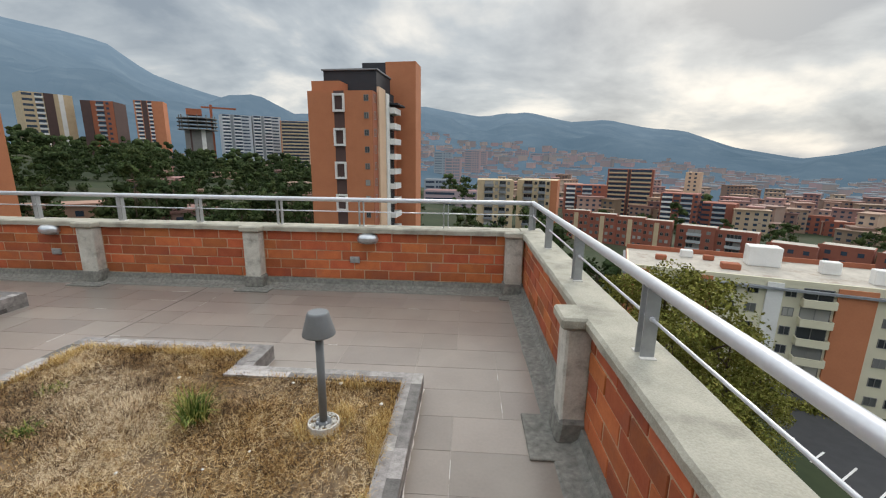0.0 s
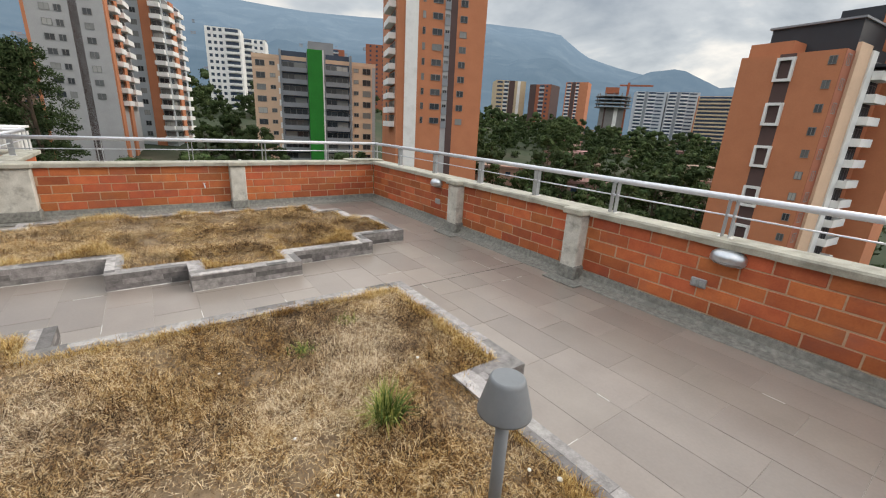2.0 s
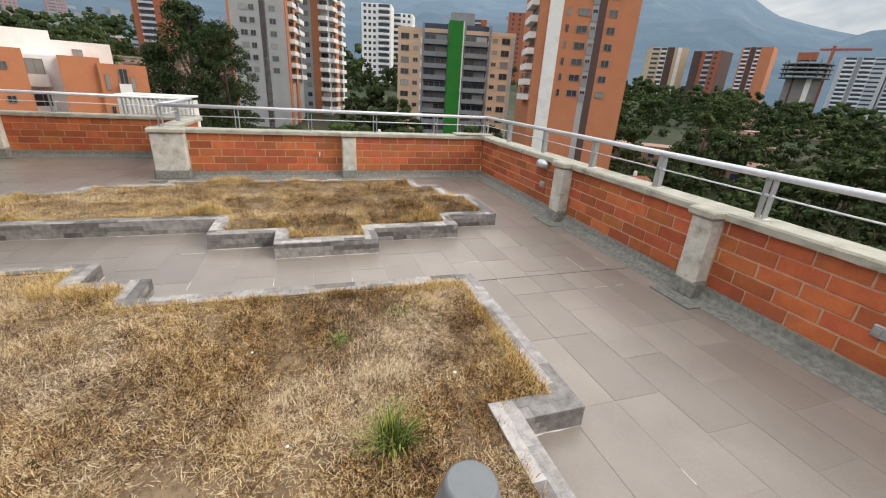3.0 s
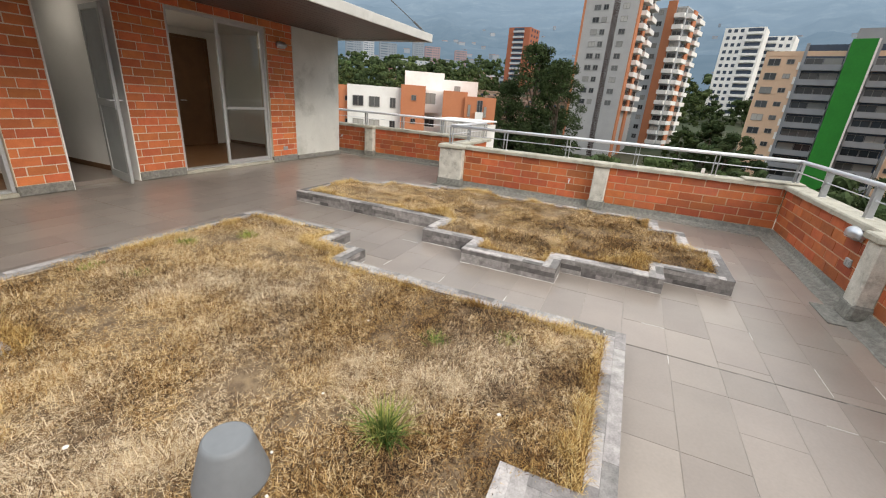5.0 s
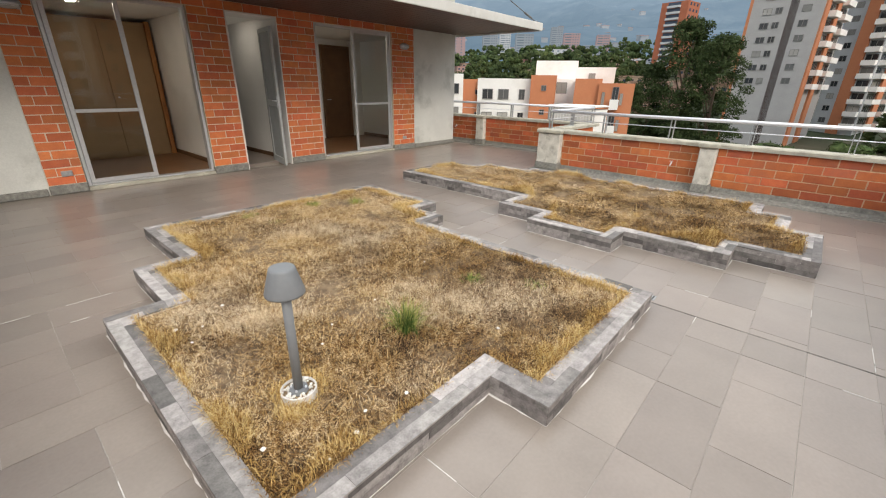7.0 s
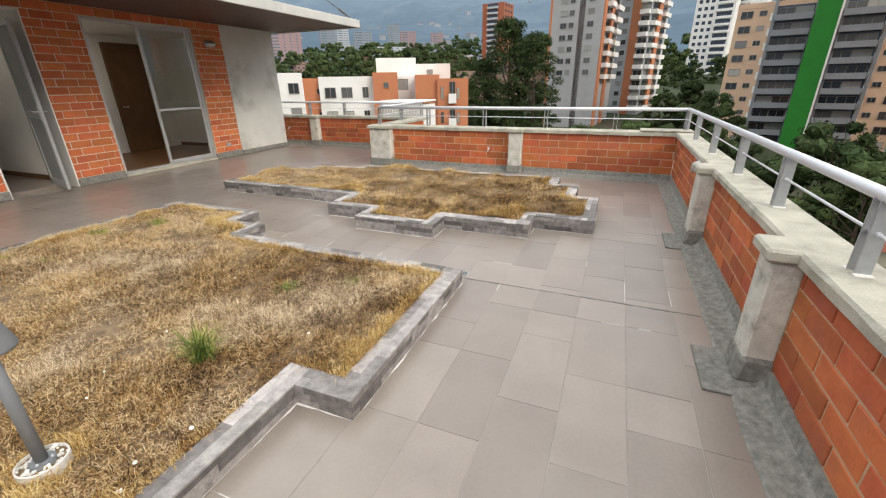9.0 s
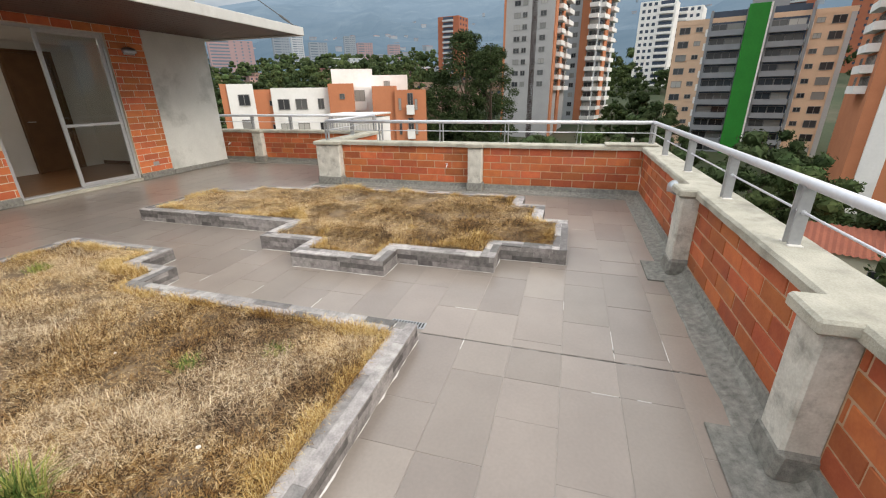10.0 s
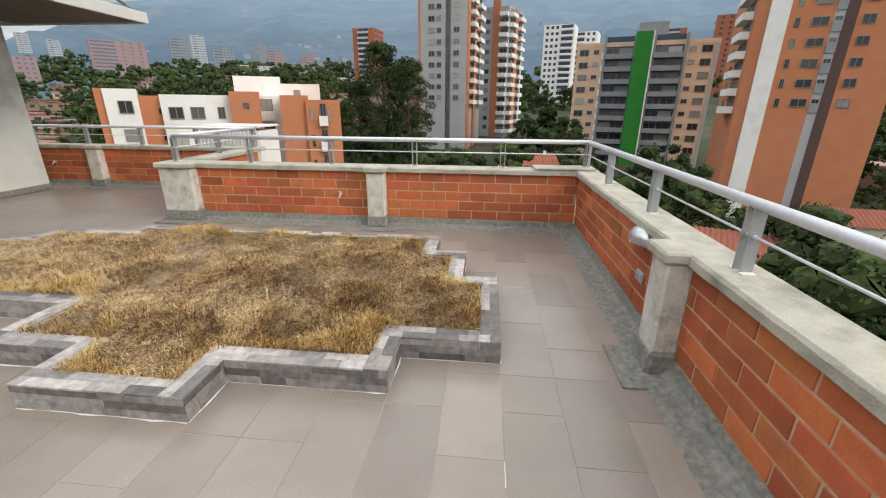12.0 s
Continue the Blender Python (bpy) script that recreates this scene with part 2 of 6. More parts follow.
# floor slab with grout bed
floor = structure(part("floor", block(-9.6, 1.0, FY - 0.2, 4.7, -0.35, -0.0022), M_GROUT), "grey-brown rectangular porcelain tiles on the roof terrace", "floor")

P1 = [(-3.05, 2.43), (-1.535, 2.43), (-1.535, 2.105), (-0.35, 2.105), (-0.35, 0.08), (-0.67, 0.08), (-0.67, -0.63), (-1.0, -0.63), (-1.0, -1.68),
      (-3.73, -1.62), (-3.73, -0.30), (-3.38, -0.30), (-3.38, 0.13), (-3.08, 0.13)]
P2 = [(-4.70, -1.93), (-4.69, 0.32), (-4.20, 0.32), (-4.20, 0.905), (-3.89, 0.905), (-3.89, 1.82), (-4.20, 1.82), (-4.20, 2.715), (-4.53, 2.715), (-4.53, 3.31),
      (-5.48, 3.31), (-5.48, 3.03), (-6.08, 3.03), (-6.08, 2.74), (-6.51, 2.74), (-6.51, -0.55), (-6.28, -0.55), (-6.28, -1.37), (-5.95, -1.37), (-5.95, -1.93)]


def inside(px, py, poly):
    px, py = np.asarray(px, float), np.asarray(py, float)
    res = np.zeros(px.shape, bool)
    for (x0, y0), (x1, y1) in zip(poly, poly[1:] + poly[:1]):
        if y0 != y1:
            hit = ((y0 > py) != (y1 > py)) & (px < (x1 - x0) * (py - y0) / (y1 - y0) + x0)
            res ^= hit
    return res


def edge_distance(px, py, poly):
    d = np.full(np.shape(px), 1e9)
    for (x0, y0), (x1, y1) in zip(poly, poly[1:] + poly[:1]):
        ux, uy = x1 - x0, y1 - y0
        s = np.clip(((px - x0) * ux + (py - y0) * uy) / (ux * ux + uy * uy), 0, 1)
        d = np.minimum(d, np.hypot(px - x0 - s * ux, py - y0 - s * uy))
    return d


# ---------------------------------------------------------------- parapets
def parapet(name, m, length, label, outer=0.26, pilasters=(), cap0=0.0, cap1=0.0):
    """A parapet along local x from 0 to length, its brick face at y = 0, its body behind it (y > 0). m sets its place."""
    wall = part(name, block(0, length, 0.006, outer - 0.06, 0, CAP - CAPT), M_MORTAR, at=m)
    structure(wall, label, "wall")
    rnd = random.Random(name)
    # coping slab with a worn, slightly wavy edge
    bm = bmesh.new()
    n = max(2, int(length / 0.12))
    xs = [-cap0 + (length + cap0 + cap1) * i / n for i in range(n + 1)]
    ring = []
    for x in xs:
        j = lambda s: rnd.uniform(-s, s)
        ring.append([bm.verts.new(c) for c in ((x, -0.037 + j(0.003), CAP - CAPT + j(0.003)), (x, -0.042 + j(0.004), CAP - 0.016 + j(0.002)), (x, -0.03 + j(0.003), CAP + j(0.001)),
                                               (x, outer - 0.05 + j(0.002), CAP + j(0.001)), (x, outer - 0.037, CAP - 0.016), (x, outer - 0.037, CAP - CAPT))])
    for a, b in zip(ring, ring[1:]):
        for i in range(6):
            bm.faces.new((a[i], b[i], b[(i + 1) % 6], a[(i + 1) % 6]))
    bm.faces.new(ring[0]); bm.faces.new(ring[-1][::-1])
    bmesh.ops.recalc_face_normals(bm, faces=bm.faces)
    part("coping", bm, M_CAP, wall, "weathered cement coping")
    # plinth with a mortar fillet at its foot
    bm = bmesh.new()
    n = max(2, int(length / 0.15))
    ring = []
    for i in range(n + 1):
        x = length * i / n
        a, b, c = rnd.uniform(-0.012, 0.012), rnd.uniform(-0.006, 0.006), rnd.uniform(-0.008, 0.008)
        ring.append([bm.verts.new(q) for q in ((x, -0.178 + a * 0.5, 0.002), (x, -0.168 + a * 0.5, 0.010), (x, -0.06 + b, 0.018 + c * 0.6), (x, -0.026 + b * 0.4, 0.045), (x, -0.014, PLT + c * 0.7), (x, 0.012, PLT + c * 0.7))])
    for a, b in zip(ring, ring[1:]):
        for i in range(5):
            bm.faces.new((a[i], a[i + 1], b[i + 1], b[i]))
    bmesh.ops.recalc_face_normals(bm, faces=bm.faces)
    part("plinth", bm, M_PLINTH, wall, "rough grey cement plinth")
    # pilasters: u, width
    for u, w in pilasters:
        bm = block(u, u + w, -0.125, 0.012, 0.002, CAP - CAPT - 0.002, 0.012)
        part("pilaster", bm, M_PIL, wall, "stained pale cement pilaster")
        bm = block(u - 0.02, u + w + 0.02, -0.145, 0.012, 0.0, 0.15, 0.02)
        for v in bm.verts:
            if v.co.z > 0.1:
                v.co.y += 0.012 if v.co.y < 0 else 0
        part("pilaster_foot", bm, M_PLINTH, wall, "dark cement foot")
        bm = block(u - 0.065, u + w + 0.15, -0.30, -0.1, 0.0, 0.013, 0.004)
        part("mortar_pad", bm, M_PLINTH, wall, "rough mortar pad on the tiles")
        bm = block(u - 0.025, u + w + 0.025, -0.16, -0.02, CAP - CAPT + 0.002, CAP + 0.003, 0.012)
        part("pilaster_cap", bm, M_CAP, wall, "cement pilaster cap")
    return wall


def brick_rows(wall, length, skip, z0, courses, pitch, unit, face_y, material, m=None, tag="brick", deep=0.05, seed=1):
    """Courses in running bond on the face y = face_y; skip: stretches of x without bricks."""
    rnd = random.Random(seed)
    cache = {}
    for c in range(courses):
        zc = z0 + (c + 0.5) * pitch
        x = -unit * (0.5 if c % 2 else 0.0) - rnd.uniform(0, 0.02)
        while x < length:
            w = unit + rnd.uniform(-0.012, 0.012)
            spans = [(max(x, 0), min(x + w, length))]
            for s0, s1 in skip:
                spans = [q for a, b in spans for q in ((a, min(b, s0)), (max(a, s1), b)) if q[1] - q[0] > 0.03]
            for a, b in spans:
                if b - a < 0.03:
                    continue
                size = round(b - a - 0.012, 2)
                if size not in cache:
                    cache[size] = mesh_of(tag, block(-size / 2, size / 2, -deep / 2, deep / 2, -pitch / 2 + 0.0062, pitch / 2 - 0.0062, 0.003), material)
                mm = pose((a + b) / 2, face_y + deep / 2 + rnd.uniform(-0.002, 0.003), zc + rnd.uniform(-0.0015, 0.0015), rnd.uniform(-0.4, 0.4), rnd.uniform(-0.25, 0.25), 0)
                piece(tag, cache[size], mm if m is None else m @ mm, wall)
            x += w


COURSES, PITCH = 5, (CAP - CAPT - PLT) / 5
E_LEN, N_LEN, W_LEN, R_LEN, S_LEN = 7.6, EX - WX, NY + 0.92, abs(SX - WX) + 0.0, 7.6
# local x runs to the right as seen from the terrace
M_E = Matrix.Translation((EX, NY, 0)) @ Matrix.Rotation(radians(-90), 4, "Z")
M_N = Matrix.Translation((WX, NY, 0))
M_W = Matrix.Translation((WX, NY - W_LEN, 0)) @ Matrix.Rotation(radians(90), 4, "Z")
M_S = Matrix.Translation((SX, -0.92 - S_LEN, 0)) @ Matrix.Rotation(radians(90), 4, "Z")
M_R = Matrix.Translation((WX - 0.2, -0.71, 0)) @ Matrix.Rotation(radians(180), 4, "Z")
PIL_E = [(NY - 1.81, 0.18), (NY + 0.62, 0.18)]
PIL_N = [(-4.74 - WX, 0.21), (-2.69 - WX, 0.19), (0.36 - WX, 0.195)]
PIL_W = [(0.0, 0.44), (1.76 - (NY - W_LEN), 0.22)]
PIL_S = [(-3.85 + 0.92 + S_LEN, 0.24)]
wall_east = parapet("wall_east", M_E, E_LEN, "low orange brick parapet with cement coping", pilasters=PIL_E, cap0=0.22)
wall_north = parapet("wall_north", M_N, N_LEN, "low orange brick parapet with cement coping", pilasters=PIL_N, cap0=-0.05, cap1=-0.05)
wall_west = parapet("wall_west", M_W, W_LEN, "low orange brick parapet ending in a cement pier", pilasters=PIL_W, cap1=0.22, cap0=0.04)
wall_south_west = parapet("wall_south_west", M_S, S_LEN, "far low orange brick parapet", pilasters=PIL_S, cap1=0.2)
wall_return = parapet("wall_return", M_R, R_LEN - 0.2, "short brick return wall with cement coping", cap1=0.2)
part("corner_slab", block(W_LEN - 0.52, W_LEN + 0.18, -0.05, 0.235, CAP + 0.002, CAP + 0.028, 0.008), M_CAP, wall_west, "raised cement slab over the corner")
WALL_BRICKS = [(wall_east, E_LEN, PIL_E, 11), (wall_north, N_LEN, PIL_N, 12), (wall_west, W_LEN, PIL_W, 13), (wall_south_west, S_LEN, PIL_S, 14), (wall_return, R_LEN - 0.2, [], 15)]


# ---------------------------------------------------------------- railing
def rail_post(group):
    """Two flat bars a hand apart, across the rail; local x along the wall."""
    post = thing("rail_post", 0, 0, CAP, "pair of galvanised flat bars bolted to the coping", "railing post", group)
    for s in (-1, 1):
        part("flat_bar", block(s * 0.026 - 0.004, s * 0.026 + 0.004, -0.028, 0.028, 0.0, RAIL - CAP - 0.012, 0.0015), M_POST, post)
    for s in (-1, 1):
        part("foot_plate", block(s * 0.04 - 0.012, s * 0.04 + 0.016, -0.032, 0.032, -0.002, 0.006, 0.002), M_WHITEGROUT, post, "mortared foot plate")
    bm = bmesh.new()
    tube(bm, (-0.04, 0, WIRE - CAP), (0.04, 0, WIRE - CAP), 0.011, seg=8)
    part("wire_clamp", bm, M_STEEL, post)
    return post


first_post = rail_post("posts of the terrace railing")
RX, RY, RWX = 0.668, NY + 0.093, WX - 0.093
posts = [(RX, y, 90) for y in (-1.85, -0.85, 0.17, 1.24, 2.34, 3.36)] + [(RX, RY, 45)]
posts += [(x, RY, 0) for x in (-0.33, -1.33, -2.32, -3.32, -4.31, -5.40, -6.50)] + [(RWX, RY, 45)]
posts += [(RWX, y, 90) for y in (3.38, 2.32, 1.28, 0.22, -0.80)]
posts += [(x, -0.80, 0) for x in (-8.35,)] + [(SX - 0.1, y, 90) for y in (-0.80, -1.85, -2.9, -3.95, -5.0, -6.05, -7.1)]
first_post.matrix_basis = pose(posts[0][0], posts[0][1], CAP, 0, 0, posts[0][2])
for x, y, a in posts[1:]:
    copy_thing(first_post, pose(x, y, CAP, 0, 0, a))


def sweep(bm, pts, r, seg=12):
    for p, q in zip(pts, pts[1:]):
        tube(bm, p, q, r, seg=seg)
    for p in pts[1:-1]:
        bmesh.ops.create_uvsphere(bm, u_segments=seg, v_segments=8, radius=r * 1.02, matrix=Matrix.Translation(p))
    return bm


rail = thing("handrail", RX, RY, RAIL, "round brushed aluminium handrail along the parapets", "railing")
line = [(RX, -3.2), (RX, RY), (RWX, RY), (RWX, -0.80), (SX - 0.1, -0.80), (SX - 0.1, -8.5)]
off = Vector((RX, RY, RAIL))
part("top_rail", sweep(bmesh.new(), [Vector((x, y, RAIL)) - off for x, y in line], 0.026), M_STEEL, rail, smooth=True)
part("lower_rail", sweep(bmesh.new(), [Vector((x, y, WIRE)) - off for x, y in line], 0.0065, 8), M_STEEL, rail, "thin round lower bar", smooth=True)


# ---------------------------------------------------------------- planters
PH, PH2 = 0.118, 0.145                     # kerb heights of the two planters


def planter(name, poly, label, seed, PH=PH):
    """A low kerb of thin stone strips round a bed of dry turf."""
    rnd = random.Random(seed)
    k = thing(name, poly[0][0], poly[0][1], 0, label, "planter")
    ox, oy = poly[0]
    W = 0.125
    # soil bed
    bm = bmesh.new()
    pv = [bm.verts.new((x - ox, y - oy, PH - 0.02)) for x, y in poly]
    for tri in tessellate_polygon([[v.co for v in pv]]):
        bm.faces.new([pv[i] for i in tri])
    bmesh.ops.recalc_face_normals(bm, faces=bm.faces)
    part("soil", bm, M_SOIL, k, "dry brown soil")
    area = sum(a[0] * b[1] - b[0] * a[1] for a, b in zip(poly, poly[1:] + poly[:1]))
    side = 1 if area > 0 else -1          # inward side of each edge
    cores, strips = bmesh.new(), []
    n = len(poly)
    for i in range(n):
        p, q, o, s = Vector(poly[i]), Vector(poly[(i + 1) % n]), Vector(poly[i - 1]), Vector(poly[(i + 2) % n])
        u = (q - p).normalized()
        inw = Vector((-u.y, u.x)) * side
        length = (q - p).length
        yaw = math.degrees(math.atan2(u.y, u.x))
        turn0 = (p - o).normalized().cross(u) * side
        turn1 = u.cross((s - q).normalized()) * side
        e0, e1 = (0 if turn0 > 0 else -W), (length if turn1 > 0 else length + W)
        if turn0 > 0:
            e0 = 0
        ext1 = length - W if turn1 > 0 else length   # coping butts against the next edge at outer corners
        base = Matrix.Translation((p.x - ox, p.y - oy, 0)) @ Matrix.Rotation(math.atan2(u.y, u.x), 4, "Z")
        yy = lambda a, b: (min(a * side, b * side), max(a * side, b * side))
        a, b = yy(0.008, W - 0.004)
        c0 = 0.008 if turn0 > 0 else -W + 0.004
        bmc = block(c0, length - 0.008 if turn1 > 0 else length, a, b, 0.0, PH - 0.008)
        bmc.transform(base)
        tmp = bpy.data.meshes.new("t"); bmc.to_mesh(tmp); bmc.free(); cores.from_mesh(tmp); bpy.data.meshes.remove(tmp)
        # strips on the outer side, three courses
        for r in range(3):
            x = -rnd.uniform(0, 0.15)
            hh = (PH - 0.006) / 3
            while x < length:
                w = rnd.choice((0.14, 0.2, 0.28, 0.36))
                x0, x1 = max(x, 0.0), min(x + w, length)
                if x1 - x0 > 0.015:
                    y0, y1 = yy(-0.002 - rnd.uniform(0, 0.003), 0.012)
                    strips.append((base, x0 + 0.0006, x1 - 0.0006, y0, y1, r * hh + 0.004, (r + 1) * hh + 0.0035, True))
                x += w
        # coping strips, two across
        st = W / 2
        for r in range(2):
            x = (-W if turn0 < 0 else 0.0) - rnd.uniform(0, 0.15)
            lo, hi = (-W if turn0 < 0 else 0.0), (length - W if turn1 > 0 else length)
            while x < hi:
                w = rnd.choice((0.12, 0.2, 0.28, 0.34))
                x0, x1 = max(x, lo), min(x + w, hi)
                if x1 - x0 > 0.015:
                    y0, y1 = yy(r * st + 0.0004, (r + 1) * st - 0.0004)
                    if r == 0:
                        y0, y1 = yy(-0.004, st - 0.0004)
                    strips.append((base, x0 + 0.0006, x1 - 0.0006, y0, y1, PH - 0.010, PH + rnd.uniform(-0.001, 0.0015), False))
                x += w
    part("kerb_core", cores, M_WHITEGROUT, k, "white grout between the strips")
    # white mortar bead at the foot
    bm = bmesh.new()
    for i in range(n):
        p, q = Vector(poly[i]), Vector(poly[(i + 1) % n])
        u = (q - p).normalized(); out = Vector((u.y, -u.x)) * side
        m = max(2, int((q - p).length / 0.06))
        prev = None
        for j in range(m + 1):
            c = p + (q - p) * j / m
            w = 0.003 + rnd.random() ** 3 * 0.013
            pr = [bm.verts.new((c.x - ox + out.x * w, c.y - oy + out.y * w, 0.001)), bm.verts.new((c.x - ox + out.x * 0.002, c.y - oy + out.y * 0.002, 0.004 + rnd.random() * 0.004))]
            if prev:
                bm.faces.new((prev[0], pr[0], pr[1], prev[1]))
            prev = pr
    part("mortar_bead", bm, M_WHITEGROUT, k, "smeared white mortar bead")
    # the strips nearest to the walk are pieces of their own, the rest is one mesh
    def near(sv):
        c = sv[0] @ Vector(((sv[1] + sv[2]) / 2, 0, 0))
        return math.hypot(c.x + ox + 1.2, c.y + oy - 2.8)
    strips.sort(key=near)
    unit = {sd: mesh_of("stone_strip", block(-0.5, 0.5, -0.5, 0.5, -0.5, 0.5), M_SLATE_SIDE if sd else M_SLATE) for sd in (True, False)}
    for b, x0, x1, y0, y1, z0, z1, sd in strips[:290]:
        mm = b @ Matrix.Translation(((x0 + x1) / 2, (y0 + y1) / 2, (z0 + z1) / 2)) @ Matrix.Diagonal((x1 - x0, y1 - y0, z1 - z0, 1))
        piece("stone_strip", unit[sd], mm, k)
    vs, fs = [], []
    for b, x0, x1, y0, y1, z0, z1, sd in strips[290:]:
        i = len(vs)
        vs += [tuple(b @ Vector((x, y, z))) for z in (z0, z1) for y in (y0, y1) for x in (x0, x1)]
        fs += [[i + j for j in q] for q in ((0, 2, 3, 1), (4, 5, 7, 6), (0, 1, 5, 4), (2, 6, 7, 3), (0, 4, 6, 2), (1, 3, 7, 5))]
    if vs:
        tagged(piece("stone_strip_rest", np_mesh("stone_strip_rest", vs, fs, M_SLATE_I), Matrix(), k), kind="stuff")
    return k


planter("planter", P1, "stepped stone-strip planter with dry yellow turf", 21)
planter("planter", P2, "stepped stone-strip planter beside the west parapet, dry turf", 22, PH2)


# ---------------------------------------------------------------- the valley: ground, hills
EYE0 = Vector((-1.0, 1.8, 1.47))
RIDGE = [(-180, 3.0), (-150, 3.0), (-141, 4.3), (-137, 6.2), (-132, 9.4), (-127, 10.4), (-118, 11.3), (-108, 11.8), (-97, 12.2), (-85, 12.4), (-72, 12.0), (-60, 12.2), (-50, 12.3), (-44.3, 11.8), (-41, 11.3), (-37.6, 8.9),
         (-34.5, 7.9), (-31, 7.0), (-27, 6.2), (-22, 5.4), (-15, 6.6), (-6, 7.0), (1.4, 5.8), (7.6, 6.4), (13, 5.1), (17.5, 5.3), (22.4, 4.2), (26, 3.9), (31, 2.0), (37, 0.8), (40, 1.2), (45, 2.6), (60, 4.0), (90, 3.0), (130, 2.5), (180, 3.0)]


def ridge(az):
    return float(np.interp(az, [r[0] for r in RIDGE], [r[1] for r in RIDGE]))


def ground(x, y):
    """Height of the valley floor: it climbs to the west and sinks to the east."""
    if x < 50:
        z = -24 - 0.12 * max(x, -420)
    else:
        z = -30 - 0.035 * min(x - 50, 800)
    return z


def terrain(x, y):
    """Ground height with the hills beyond 420 m."""
    dx, dy = x - EYE0.x, y - EYE0.y
    d, az = math.hypot(dx, dy), math.degrees(math.atan2(dx, dy))
    z = ground(x, y)
    if d > 420:
        s = min(1.0, (d - 420) / 2580)
        top = 3000 * math.tan(radians(ridge(az) - 0.15)) + 1.5
        n = noise.fractal(Vector((x, y, 0)) / 520, 0.9, 2.1, 5)
        z = z * (1 - s) + top * s ** 1.35 + n * 105 * (s * (1 - s) * 3 + 0.04 * s)
    return z


def make_ground():
    az_n, dist = 300, [0.0, 25, 45, 70, 100, 140, 190, 250, 320, 420, 500, 600, 700, 800, 900, 1020, 1150, 1300, 1450, 1600, 1780, 1960, 2150, 2350, 2550, 2780, 3000, 3150]
    verts, faces = [], []
    for d in dist:
        for i in range(az_n):
            az = -180 + 360 * i / az_n
            x, y = EYE0.x + d * math.sin(radians(az)), EYE0.y + d * math.cos(radians(az))
            verts.append((x, y, terrain(x, y) - (60 if d > 3000 else 0)))
    for k in range(len(dist) - 1):
        for i in range(az_n):
            a, b = k * az_n + i, k * az_n + (i + 1) % az_n
            faces.append((a, a + az_n, b + az_n, b))
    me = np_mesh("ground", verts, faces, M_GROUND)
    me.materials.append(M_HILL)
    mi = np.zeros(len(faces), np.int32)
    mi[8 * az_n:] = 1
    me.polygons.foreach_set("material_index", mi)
    structure(new("ground", me), "green valley floor rising into hazy wooded mountains", "ground")


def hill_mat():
    """Wooded slopes in the distance. Kilometres of bright hazy air are put in as a bluish glow that pales to mist on
    the high slopes.
    """
    m = mat("hills_haze_glow", (0.006, 0.011, 0.012), (0.030, 0.036, 0.036), 0.006, 1.0, 0.0, fine=0.03, spec=0.0, stain=(0.062, 0.070, 0.068), stain_scale=0.008)
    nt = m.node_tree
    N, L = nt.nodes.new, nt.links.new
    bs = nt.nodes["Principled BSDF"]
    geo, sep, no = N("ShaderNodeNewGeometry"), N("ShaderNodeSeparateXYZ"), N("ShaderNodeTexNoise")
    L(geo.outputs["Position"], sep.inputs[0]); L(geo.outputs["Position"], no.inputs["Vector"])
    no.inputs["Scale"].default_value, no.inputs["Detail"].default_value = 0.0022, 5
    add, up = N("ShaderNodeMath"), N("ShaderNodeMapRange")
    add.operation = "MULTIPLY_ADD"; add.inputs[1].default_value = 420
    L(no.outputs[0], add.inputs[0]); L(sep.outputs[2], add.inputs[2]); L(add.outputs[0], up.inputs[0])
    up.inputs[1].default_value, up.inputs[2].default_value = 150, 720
    # haze painted as emission: blue low down, paler mist with height
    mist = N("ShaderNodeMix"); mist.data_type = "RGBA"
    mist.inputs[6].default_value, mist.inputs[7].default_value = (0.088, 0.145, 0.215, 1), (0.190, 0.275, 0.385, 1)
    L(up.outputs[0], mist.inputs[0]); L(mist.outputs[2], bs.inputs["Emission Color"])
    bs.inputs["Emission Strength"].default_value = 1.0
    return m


M_GROUND = mat("valley_green", (0.018, 0.032, 0.012), (0.04, 0.052, 0.022), 0.05, 1.0, 0.3, fine=0.6, stain=(0.13, 0.10, 0.07), stain_scale=0.02)
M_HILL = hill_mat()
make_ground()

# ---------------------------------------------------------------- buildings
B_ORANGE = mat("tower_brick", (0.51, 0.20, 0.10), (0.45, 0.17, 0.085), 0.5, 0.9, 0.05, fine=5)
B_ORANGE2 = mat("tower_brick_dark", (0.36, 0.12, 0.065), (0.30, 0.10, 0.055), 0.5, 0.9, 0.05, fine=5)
B_RED = mat("red_brick_blocks", (0.30, 0.105, 0.07), (0.25, 0.085, 0.06), 0.4, 0.9, 0.05, fine=4)
B_BEIGE = mat("beige_render", (0.56, 0.44, 0.29), (0.48, 0.37, 0.24), 0.5, 0.9, 0.05, fine=4)
B_PINK = mat("tan_brick", (0.66, 0.46, 0.32), (0.58, 0.40, 0.28), 0.5, 0.9, 0.05, fine=4)
B_GREY = mat("grey_render", (0.39, 0.385, 0.385), (0.34, 0.335, 0.335), 0.5, 0.9, 0.05, fine=4)
B_LIGHT = mat("light_grey_render", (0.46, 0.48, 0.50), (0.40, 0.42, 0.44), 0.5, 0.9, 0.05, fine=4)
B_WHITE = mat("white_render", (0.78, 0.77, 0.75), (0.70, 0.69, 0.67), 0.4, 0.9, 0.05, fine=4, stain=(0.58, 0.56, 0.53), stain_scale=0.3)
